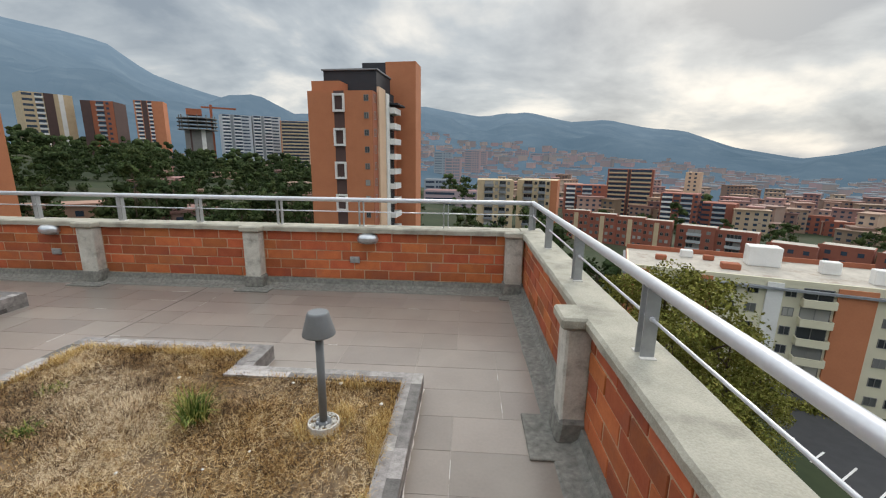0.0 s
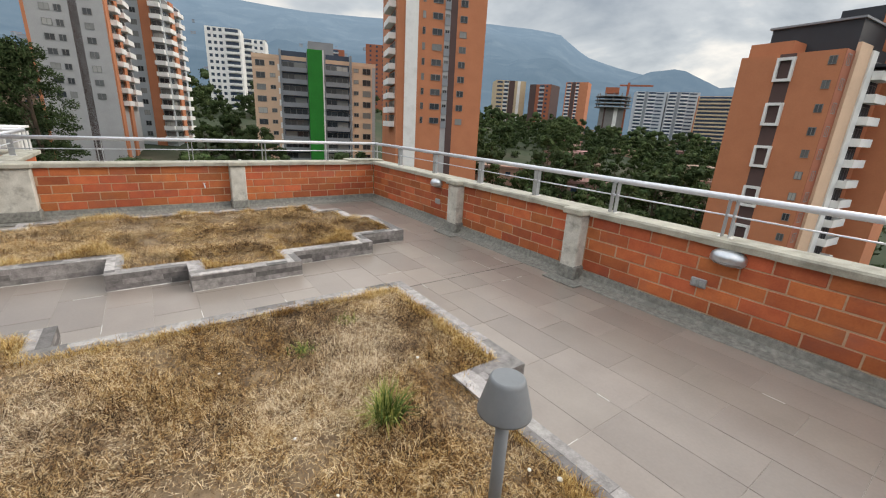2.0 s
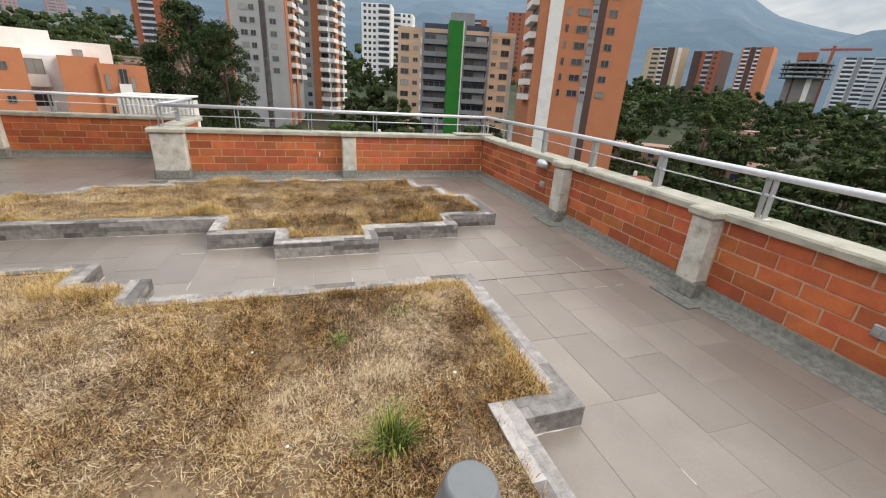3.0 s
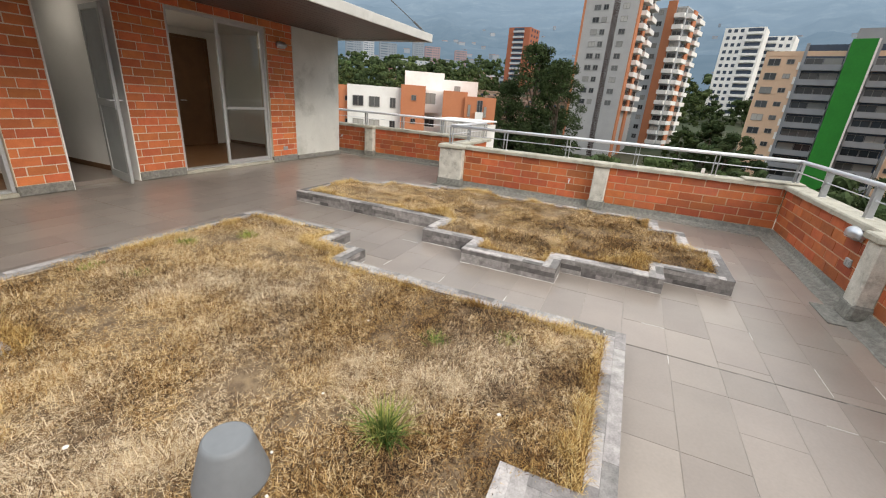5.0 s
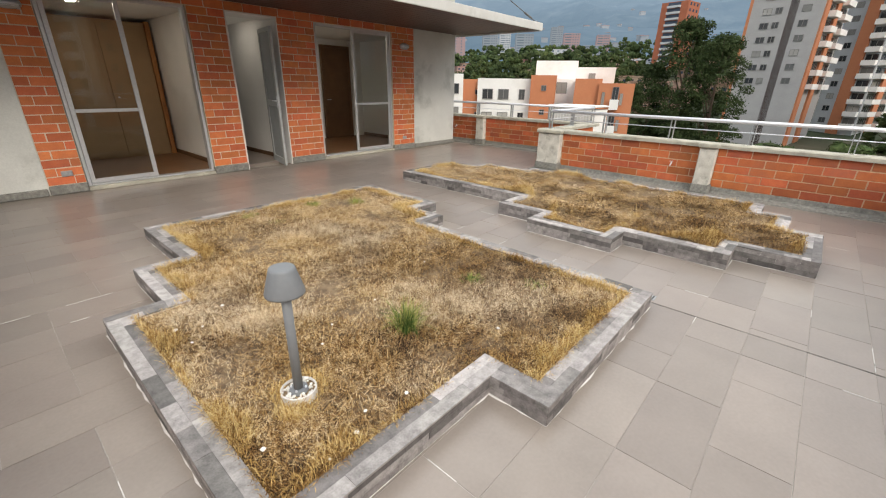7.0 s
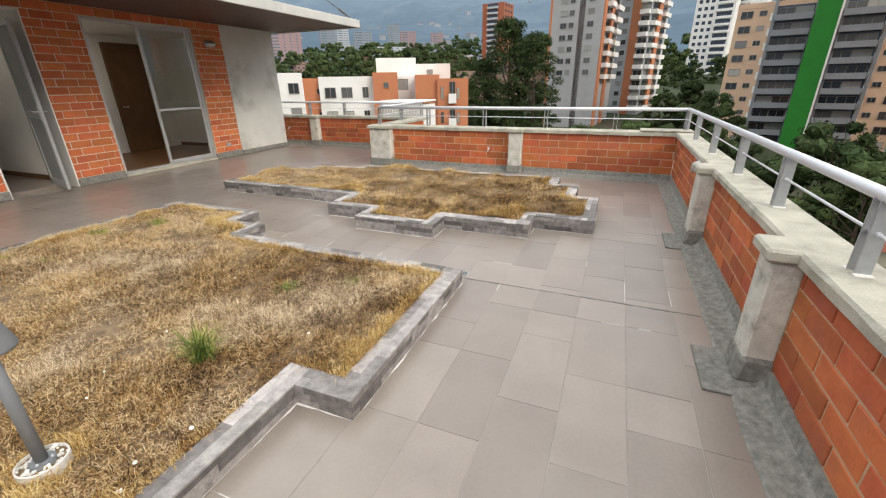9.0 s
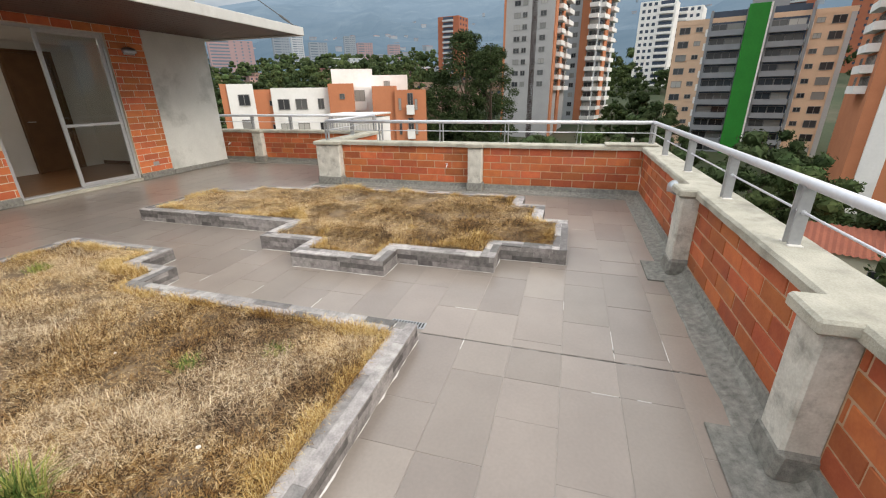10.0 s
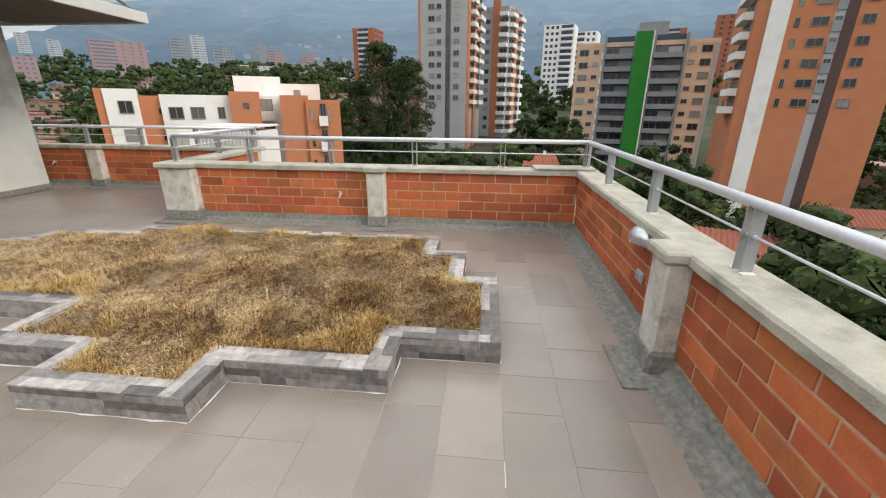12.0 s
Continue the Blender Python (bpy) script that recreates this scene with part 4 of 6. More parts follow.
# north-east blocks
BB = {"F": [("strip", 0.0, 2.2, B_BEIGE, 0.3), ("balc", 2.6, 6.2, B_SLATE, 1.0), ("win", 6.6, 8.4, 1, 1.1, 1.3, 0.8), ("balc", 8.6, 11.4, B_SLATE, 1.0), ("win", 11.6, 13.2, 1, 1.1, 1.3, 0.8)], "R": []}
tower("apartment_block", "beige apartment block with dark balconies", 4.0, 175, 4, 14.5, 14, -2.5, B_BEIGE, BB, near=True, el_base=-14)
tower("apartment_block", "beige and orange apartment block with dark balconies", 10.0, 178, -6, 16, 14, -2.4, B_BEIGE, {"F": BB["F"] + [("strip", 13.4, 16.0, B_ORANGE, 0.3)], "R": [("strip", 0, 14, B_ORANGE, 0.1)]}, near=True, el_base=-14)
RB = {"F": [("balc", 0.8, 6.0, B_WHITE, 0.8), ("band", 6.6, 9.4, 1.1, 0.9), ("balc", 10, 15.5, B_LIGHT, 0.8), ("win", 16, 21, 2, 1.3, 1.2, 0.9)], "R": [("win", 1, 11, 3, 1.3, 1.2, 0.9)]}
tower("apartment_block", "red brick apartment block, far off", 15.8, 265, 6, 24, 13, -2.9, B_RED, RB, near=False, el_base=-12)
tower("apartment_block", "tall red brick apartment block, far off", 21.2, 285, -5, 26, 13, -0.8, B_RED, {"F": [("balc", 0.8, 11.5, B_BEIGE, 0.6), ("strip", 12, 13.2, B_BROWN, 0.2), ("balc", 13.6, 25, B_BEIGE, 0.6)], "R": []}, near=False, el_base=-12)
tower("apartment_block", "red brick apartment block, far off", 27.0, 262, -8, 18, 13, -3.5, B_RED, RB, near=False, el_base=-12)
tower("apartment_block", "red brick apartment block, far off", 31.0, 268, -8, 16, 13, -4.4, B_RED, {"F": [("band", 0.8, 5, 1.2, 0.9), ("balc", 6, 12, B_LIGHT, 0.8)]}, near=False, el_base=-12)
tower("apartment_tower", "slim tan tower, far off", 28.0, 340, -10, 9, 10, -1.0, B_PINK, {"F": [("win", 1, 8, 2, 1.4, 1.2, 0.9)]}, near=False, el_base=-9)
for i, (az, el) in enumerate(((15.3, -6.4), (18.6, -6.7), (22.0, -6.9), (25.1, -7.1))):
    tower("apartment_block", "lower red brick apartment block with pale windows", az, 176, -4, 10.2, 12, el, B_RED, {"F": [("win", 0.4, 4.4, 2, 1.1, 1.2, 0.8), ("strip", 4.4, 6.0, B_BEIGE, 0.2), ("win", 6.2, 9.8, 2, 1.1, 1.2, 0.8)], "R": []}, near=(i < 4), el_base=-16, roof=B_ROOF)
for i, (az, el) in enumerate(((29.4, -7.4), (33.4, -7.6))):
    tower("apartment_block", "red brick apartment block with slate balconies", az, 180, -6, 12.4, 12, el, B_RED, {"F": [("win", 0.5, 3.2, 1, 1.3, 1.2, 0.8), ("balc", 3.6, 8.2, B_LIGHT, 1.0), ("win", 8.8, 12.0, 1, 1.3, 1.2, 0.8)], "R": []}, near=True, el_base=-17, roof=B_ROOF)
for az, el, w in ((37.5, -5.2, 34), (43.5, -5.6, 34), (50, -5.8, 40)):
    tower("apartment_block", "long low red brick terrace, far off", az, 300, 4, w, 14, el, B_RED, {"F": [("win", 1, w - 1, 9, 1.4, 1.6, 0.8)]}, near=False, el_base=-12, roof=B_CLAY)
for az, el, D in ((38.5, -8.4, 165), (42.6, -8.0, 172), (47, -8.2, 170)):
    tower("apartment_block", "low red brick block with pale roof", az, D, -4, 12, 12, el, B_RED, {"F": [("win", 0.6, 11.4, 3, 1.4, 1.2, 0.9)]}, near=False, el_base=-20, roof=B_ROOF)

# cream and orange block below the terrace
nb, H = tower("apartment_block", "cream and orange apartment block seen from above", 36.0, 74, 16, 34, 15, -11.6, B_CREAM, {
    "F": [("strip", 0.0, 3.0, B_ORANGE, 0.2), ("win", 3.6, 9.0, 2, 1.3, 1.2, 0.9), ("strip", 9.4, 11.0, B_ORANGE, 0.25), ("win", 12, 17, 2, 1.3, 1.2, 0.9), ("strip", 17.2, 19.0, B_WHITE, 0.3), ("win", 19.2, 20.6, 1, 1.2, 1.2, 0.9),
          ("balc", 21.0, 24.4, B_CREAM, 1.2), ("strip", 24.6, 28.4, B_ORANGE, 0.3), ("win", 25.2, 27.8, 1, 1.4, 1.2, 0.9), ("win", 29, 33, 2, 1.3, 1.2, 0.9)],
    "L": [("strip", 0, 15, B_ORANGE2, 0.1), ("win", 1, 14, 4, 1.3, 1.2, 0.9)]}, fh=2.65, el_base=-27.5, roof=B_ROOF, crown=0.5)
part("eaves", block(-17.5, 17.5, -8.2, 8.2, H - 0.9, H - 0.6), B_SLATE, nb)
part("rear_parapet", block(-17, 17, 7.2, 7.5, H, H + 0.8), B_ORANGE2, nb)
for x, y, w, hh, m2 in ((2, 3, 4.2, 3.0, B_WHITE), (9.5, 1, 2.2, 1.8, B_WHITE), (13.5, -3, 2.2, 2.0, B_WHITE), (-8, 4, 1.8, 1.2, B_WHITE), (-12, 0, 1.6, 0.8, B_ORANGE2), (-3, -2, 2.4, 0.9, B_ORANGE2), (-5, 3, 1.5, 0.8, B_ORANGE2)):
    part("roof_tank", block(x - w / 2, x + w / 2, y - w / 3, y + w / 3, H + 0.05, H + 0.05 + hh, 0.1), m2, nb)
part("entrance_block", block(6, 17, -15, -7.6, 0, 5.0), B_ORANGE, nb, "low orange entrance block")

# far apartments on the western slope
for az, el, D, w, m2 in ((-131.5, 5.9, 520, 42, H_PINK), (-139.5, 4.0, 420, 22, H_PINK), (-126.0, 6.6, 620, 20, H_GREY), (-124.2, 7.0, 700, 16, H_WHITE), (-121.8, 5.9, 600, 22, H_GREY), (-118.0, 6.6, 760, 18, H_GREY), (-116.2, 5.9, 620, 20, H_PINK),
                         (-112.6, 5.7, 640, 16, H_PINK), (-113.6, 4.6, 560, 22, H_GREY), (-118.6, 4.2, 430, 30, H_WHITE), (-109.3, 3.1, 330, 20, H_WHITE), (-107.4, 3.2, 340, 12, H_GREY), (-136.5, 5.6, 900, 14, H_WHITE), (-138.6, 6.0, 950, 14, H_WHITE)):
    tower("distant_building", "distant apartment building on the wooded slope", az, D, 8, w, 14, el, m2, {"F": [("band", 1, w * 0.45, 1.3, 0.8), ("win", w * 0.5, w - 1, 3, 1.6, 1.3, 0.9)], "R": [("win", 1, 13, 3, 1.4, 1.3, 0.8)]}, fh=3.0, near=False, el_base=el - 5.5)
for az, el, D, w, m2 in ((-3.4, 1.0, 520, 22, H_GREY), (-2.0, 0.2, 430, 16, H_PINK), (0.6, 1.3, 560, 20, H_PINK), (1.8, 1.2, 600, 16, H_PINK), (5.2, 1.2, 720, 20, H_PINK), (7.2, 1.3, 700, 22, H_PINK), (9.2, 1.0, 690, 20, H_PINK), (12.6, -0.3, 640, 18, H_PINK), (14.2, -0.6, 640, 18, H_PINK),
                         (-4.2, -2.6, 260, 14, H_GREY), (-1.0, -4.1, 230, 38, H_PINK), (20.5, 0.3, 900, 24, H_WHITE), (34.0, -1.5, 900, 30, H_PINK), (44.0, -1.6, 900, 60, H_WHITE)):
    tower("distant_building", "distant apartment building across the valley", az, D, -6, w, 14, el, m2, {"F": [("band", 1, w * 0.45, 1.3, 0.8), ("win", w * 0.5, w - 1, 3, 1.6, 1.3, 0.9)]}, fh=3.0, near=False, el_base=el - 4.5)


def city_carpet(name, label, n, az0, az1, d0, d1, material, roofs, seed, h=(3, 9)):
    """Countless small far houses, walls and roofs in one mesh each."""
    rnd = random.Random(seed)
    walls, tops, wins = [], [], []
    for i in range(n):
        az, D = rnd.uniform(az0, az1), d0 * (d1 / d0) ** rnd.random()
        x, y = EYE0.x + D * math.sin(radians(az)), EYE0.y + D * math.cos(radians(az))
        z = terrain(x, y)
        hh, w, dd = rnd.uniform(*h), rnd.uniform(6, 16), rnd.uniform(6, 12)
        m = pose(x, y, z, 0, 0, -az + rnd.uniform(-30, 30))
        walls.append((m, -w / 2, w / 2, -dd / 2, dd / 2, -6, hh))
        if D < 520:
            nw = int(w / 3)
            for f in range(int(hh / 2.7)):
                wins += [(m, -w / 2 + (k + 0.25) * w / nw, -w / 2 + (k + 0.7) * w / nw, -dd / 2 - 0.05, -dd / 2, hh - 2.1 - f * 2.7, hh - 0.9 - f * 2.7) for k in range(nw)]
        tops.append((m, -w / 2 - 0.4, w / 2 + 0.4, -dd / 2 - 0.4, dd / 2 + 0.4, hh, hh + 0.6))
    tagged(new(name, boxes_mesh(name, walls, material)), label, "houses", kind="stuff")
    if wins:
        tagged(new(name + "_windows", boxes_mesh(name + "_windows", wins, B_BLUE)), label + ", dark windows", "windows", kind="stuff")
    tagged(new(name + "_roofs", boxes_mesh(name + "_roofs", tops, roofs)), label + ", clay roofs", "roofs", kind="stuff")


B_MIX = mat("far_house_walls", (0.34, 0.19, 0.14), (0.42, 0.32, 0.26), 0.02, 0.9, 0.0, fine=0.2, rnd=0.45, hue=0.03, island=True)
B_MIXR = mat("far_house_roofs", (0.30, 0.15, 0.11), (0.34, 0.24, 0.2), 0.02, 0.9, 0.0, fine=0.2, rnd=0.4, hue=0.03, island=True)
city_carpet("near_houses", "countless small brick houses across the valley", 230, 4, 62, 250, 520, B_MIX, B_MIXR, 1, (5, 15))
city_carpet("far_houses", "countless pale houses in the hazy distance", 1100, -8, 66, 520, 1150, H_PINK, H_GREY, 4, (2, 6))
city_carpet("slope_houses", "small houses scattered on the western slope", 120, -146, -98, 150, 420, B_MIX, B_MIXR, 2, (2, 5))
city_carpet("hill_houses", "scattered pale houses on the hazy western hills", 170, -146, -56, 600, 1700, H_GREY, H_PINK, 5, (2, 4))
city_carpet("valley_houses", "small houses between the valley trees", 26, -48, -8, 110, 420, B_MIX, B_MIXR, 3, (2, 5))


# ---------------------------------------------------------------- trees
def leaf_mat(name, c1, c2, rnd=0.45):
    # a second, larger noise turns patches of the leaves much darker
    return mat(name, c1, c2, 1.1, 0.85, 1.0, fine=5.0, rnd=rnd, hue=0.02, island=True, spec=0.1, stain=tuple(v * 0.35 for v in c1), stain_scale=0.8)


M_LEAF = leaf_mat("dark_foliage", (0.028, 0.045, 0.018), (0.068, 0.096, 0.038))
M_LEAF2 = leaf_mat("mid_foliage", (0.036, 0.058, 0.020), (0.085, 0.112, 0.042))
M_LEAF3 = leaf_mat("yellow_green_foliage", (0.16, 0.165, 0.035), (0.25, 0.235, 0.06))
M_BARK = mat("bark", (0.12, 0.085, 0.06), (0.08, 0.06, 0.045), 3, 0.95, 0.4)


def tree_meshes(seed, height, radius, clumps, leaves, leaf, material, droop=0.0, low=0.32, cores=True, clump=(0.14, 0.3), core_size=0.8):
    """A tapered trunk with limbs, and a ragged crown of leaf clumps."""
    rng = np.random.default_rng(seed)
    bm = bmesh.new()
    tube(bm, (0, 0, 0), (0.2, 0.1, height * 0.45), height * 0.022, height * 0.014, 8)
    tube(bm, (0.2, 0.1, height * 0.45), (0, 0, height * 0.85), height * 0.014, height * 0.004, 7)
    C = []
    for i in range(clumps):
        t = rng.uniform(0, 1)
        h = height * (low + (1 - low) * t)
        r = radius * (0.35 + 0.9 * math.sin(math.pi * min(1, 0.18 + 0.8 * t))) * rng.uniform(0.25, 1.0)
        a = rng.uniform(0, 6.28)
        C.append((r * math.cos(a), r * math.sin(a), h - droop * r, rng.uniform(*clump) * radius))
    for cx, cy, cz, cr in C[:14]:
        tube(bm, (0.1, 0.05, max(height * 0.2, cz - height * 0.18)), (cx, cy, cz), height * 0.007, height * 0.002, 5)
    core = bmesh.new()
    if cores:
        for cx, cy, cz, cr in C:
            bmesh.ops.create_icosphere(core, subdivisions=1, radius=cr * core_size, matrix=Matrix.Translation((cx, cy, cz)) @ Matrix.Diagonal((1, 1, 0.8, 1)))
        for v in core.verts:
            v.co += Vector(rng.normal(0, 0.10 * radius * 0.22, 3))
    C = np.array(C)
    k = rng.integers(0, len(C), leaves)
    v = rng.normal(0, 1, (leaves, 3)); v /= np.linalg.norm(v, axis=1)[:, None]
    p = C[k, :3] + v * (C[k, 3] * rng.uniform(0.55, 1.05, leaves))[:, None] * np.array([1, 1, 0.75])
    u = rng.normal(0, 1, (leaves, 3)); u /= np.linalg.norm(u, axis=1)[:, None]
    w = np.cross(u, v + 0.4 * rng.normal(0, 1, (leaves, 3))); w /= np.linalg.norm(w, axis=1)[:, None] + 1e-6
    s = leaf * rng.uniform(0.6, 1.3, leaves)[:, None]
    V = np.stack([p - u * s, p + w * s * 0.55, p + u * s, p - w * s * 0.55], 1).reshape(-1, 3)
    F = np.arange(leaves * 4).reshape(-1, 4)
    # the leafy heart of each clump: every triangle becomes a quad with one folded side
    core.verts.ensure_lookup_table(); core.verts.index_update()
    if len(core.verts):
        T = np.array([[v.index for v in f.verts] for f in core.faces])
        P = np.array([v.co for v in core.verts])
        mid = (P[T[:, 1]] + P[T[:, 2]]) / 2 + rng.normal(0, 0.05 * radius * 0.3, (len(T), 3))
        n0 = len(V)
        V = np.concatenate([V, P, mid])
        F = np.concatenate([F, np.stack([T[:, 0] + n0, T[:, 1] + n0, np.arange(len(T)) + n0 + len(P), T[:, 2] + n0], 1)])
    core.free()
    return mesh_of("trunk", bm, M_BARK), np_mesh("crown", V, F, material)


def plant_tree(meshes, x, y, z, s, rz, label, group=""):
    t = thing("tree", x, y, z, label, "tree", group, rz)
    t.scale = (s, s, s)
    for nm, me in zip(("trunk", "crown"), meshes):
        piece(nm, me, Matrix(), t)
    return t


T_BIG = [tree_meshes(i, 12, 4.6, 70, 9000, 0.145, m, low=0.16) for i, m in ((1, M_LEAF), (2, M_LEAF2), (3, M_LEAF))]
T_FAR = [tree_meshes(10 + i, 11, 5.0, 22, 720, 0.42, m, low=0.10, clump=(0.20, 0.36), core_size=0.62) for i, m in enumerate((M_LEAF, M_LEAF2, M_LEAF, M_LEAF2))]
T_DIST = [tree_meshes(50 + i, 11, 5.4, 16, 420, 0.40, m, low=0.05, clump=(0.26, 0.44), core_size=0.88) for i, m in enumerate((M_LEAF, M_LEAF2))]
T_EUC = [tree_meshes(20 + i, 24, 4.6, 260, 26000, 0.17, M_LEAF, low=0.12, cores=False) for i in range(2)]
T_BAM = [tree_meshes(30, 12, 3.6, 120, 12000, 0.11, M_LEAF3, droop=0.35, low=0.25, cores=False)]


def at_az(az, D):
    return EYE0.x + D * math.sin(radians(az)), EYE0.y + D * math.cos(radians(az))


for i, (az, D, el) in enumerate(((-102.6, 82, 6.9), (-99.4, 80, 5.2), (-105.8, 84, 2.6), (-107.8, 80, 0.2))):
    x, y = at_az(az, D)
    top = EYE0.z + D * math.tan(radians(el)); z = ground(x, y)
    plant_tree(T_EUC[i % 2], x, y, z, (top - z) / 24, 50 * i, "tall dark eucalyptus tree across the street")
for i, (az, D, el) in enumerate(((-67.2, 62, -4.6), (-63.5, 52, -8.0), (-71.0, 66, -9.0), (-49.5, 36, -11.5), (-46.0, 34, -13.0), (-53.5, 48, -10), (-79.5, 88, -1.6), (-84.5, 120, -1.6), (-81.6, 120, -0.4), (-76.5, 70, -5.5), (-86.0, 62, -5.2), (-92, 60, -6.0), (-95.5, 58, -6.2))):
    x, y = at_az(az, D)
    top = EYE0.z + D * math.tan(radians(el)); z = ground(x, y) - 2
    plant_tree(T_BIG[i % 3], x, y, z, max(0.5, (top - z) / 12), 40 * i, "leafy green tree below the terrace")
for i, (az, D, el) in enumerate(((29.0, 40, -12.6), (33.0, 38, -13.6), (24.5, 40, -14.8), (36.8, 39, -18), (31, 34, -19), (27, 35, -19), (39.5, 41, -22.5))):
    x, y = at_az(az, D)
    top = EYE0.z + D * math.tan(radians(el)); z = ground(x, y)
    plant_tree(T_BAM[0], x, y, z, (top - z) / 12, 70 * i, "feathery yellow-green tree beside the cream block")


def woods():
    """The nearest trees stand alone; the rest of the wood is one mass of leaves."""
    rnd = random.Random(8)
    spots = []
    for az0, az1, d0, d1, n in ((-58, -8, 95, 330, 290), (-146, -108, 95, 300, 100), (-97, -78, 110, 300, 30), (-4, 12, 190, 330, 20), (0, 24, 70, 150, 10), (14, 46, 190, 320, 12), (-146, -98, 280, 520, 120), (-52, -16, 72, 110, 24), (-100, -60, 250, 420, 40), (-146, -98, 430, 720, 190)):
        for i in range(n):
            spots.append((rnd.uniform(az0, az1), math.sqrt(rnd.uniform(d0 ** 2, d1 ** 2))))
    spots.sort(key=lambda q: q[1])
    mass = {}
    for i, (az, D) in enumerate(spots):
        x, y = at_az(az, D)
        z, s, a = terrain(x, y) - 1.5, rnd.uniform(0.6, 1.25) if -60 < az < -6 else rnd.uniform(0.7, 1.5), rnd.uniform(0, 6.28)
        if i < 90:
            plant_tree(T_FAR[i % 4], x, y, z, s, math.degrees(a), "dark green tree in the wooded valley", "valley trees")
            continue
        me = T_FAR[i % 4][1] if D < 270 else T_DIST[i % 2][1]
        co = np.empty(len(me.vertices) * 3, np.float32)
        me.vertices.foreach_get("co", co)
        co = co.reshape(-1, 3) * s
        c, q = math.cos(a), math.sin(a)
        fi = np.empty(len(me.loops), np.int32)
        me.loops.foreach_get("vertex_index", fi)
        vs, fs = mass.setdefault(i % 2, ([], []))
        fs.append(fi.reshape(-1, 4) + sum(len(v) for v in vs))
        vs.append(np.stack([co[:, 0] * c - co[:, 1] * q + x, co[:, 0] * q + co[:, 1] * c + y, co[:, 2] + z], 1))
    for k, (vs, fs) in mass.items():
        tagged(new("woodland", np_mesh("woodland", np.concatenate(vs), np.concatenate(fs), (M_LEAF, M_LEAF2)[k])), "dark green woodland filling the valley", "woods", kind="stuff")


woods()


# parking street, hedge and small house below
def parking():
    x, y = at_az(45.5, 58)
    r = structure(part("road", block(-26, 26, -8, 8, 0, 0.25), B_ASPHALT, at=pose(x, y, ground(x, y) + 0.3, 0, 0, -58)), "asphalt parking street below the terrace", "road")
    for i in range(9):
        part("parking_line", block(-12 + i * 2.6, -11.8 + i * 2.6, -7.5, -3.0, 0.25, 0.256), B_WHITE, r)
    rng = np.random.default_rng(3)
    n = 2600
    p = np.stack([rng.uniform(-7, 7, n), rng.normal(0, 0.6, n), np.abs(rng.normal(0.5, 0.35, n))], 1)
    u = rng.normal(0, 0.16, (n, 3)); w = rng.normal(0, 0.12, (n, 3))
    V = np.stack([p - u, p + w, p + u, p - w], 1).reshape(-1, 3)
    h = new("hedge", np_mesh("hedge", V, np.arange(n * 4).reshape(-1, 4), M_LEAF3))
    hx, hy = at_az(44.8, 64)
    h.matrix_basis = pose(hx, hy, ground(hx, hy) + 0.5, 0, 0, -30)
    tagged(h, "clipped yellow-green hedge beside the parking street", "hedge")


parking()


def gable_house(az, D, z_eave, w, d, rot, label):
    x, y = at_az(az, D)
    z0 = ground(x, y) - 1
    h = thing("small_house", x, y, z0, label, "house", rz=-az + rot)
    e = z_eave - z0
    part("wall", block(-w / 2, w / 2, -d / 2, d / 2, 0, e), B_CREAM, h)
    for s in (-1, 1):
        bm = bmesh.new()
        n = 18
        for i in range(n):
            x0, x1 = -w / 2 - 0.4 + (w + 0.8) * i / n, -w / 2 - 0.4 + (w + 0.8) * (i + 1) / n
            q = [bm.verts.new(c) for c in ((x0, s * (d / 2 + 0.5), e - 0.1), ((x0 + x1) / 2, s * (d / 2 + 0.5), e + 0.02), (x1, s * (d / 2 + 0.5), e - 0.1), (x1, 0, e + d * 0.22), ((x0 + x1) / 2, 0, e + d * 0.22 + 0.12), (x0, 0, e + d * 0.22))]
            bm.faces.new((q[0], q[1], q[4], q[5])); bm.faces.new((q[1], q[2], q[3], q[4]))
        bmesh.ops.remove_doubles(bm, verts=bm.verts, dist=0.001)
        part("roof_slope", bm, B_CLAY, h, "weathered clay tile roof")
    for u in (-1.4, 1.2):
        fm, pm = window_mesh(1.2, 1.0)
        piece("pane", pm, Matrix(), piece("window", fm, Matrix.Translation((u, -d / 2, e - 2.0)), h))
    part("chimney", block(w / 2 - 1.6, w / 2 - 1.2, 0.4, 0.8, e, e + d * 0.22 + 0.7), B_WHITE, h)


gable_house(-57.8, 46, -10.4, 7.0, 6.0, 8, "small cream house with a weathered clay tile roof")
gable_house(-48.5, 70, -11.0, 8.0, 6.0, 30, "small house with a grey roof beside the orange tower")
gable_house(-83.5, 74, -7.8, 9.0, 6.0, 12, "low white house beside the street")
gable_house(-96.5, 50, -7.2, 7.0, 5.0, -20, "small house with a clay tile roof below the terrace")


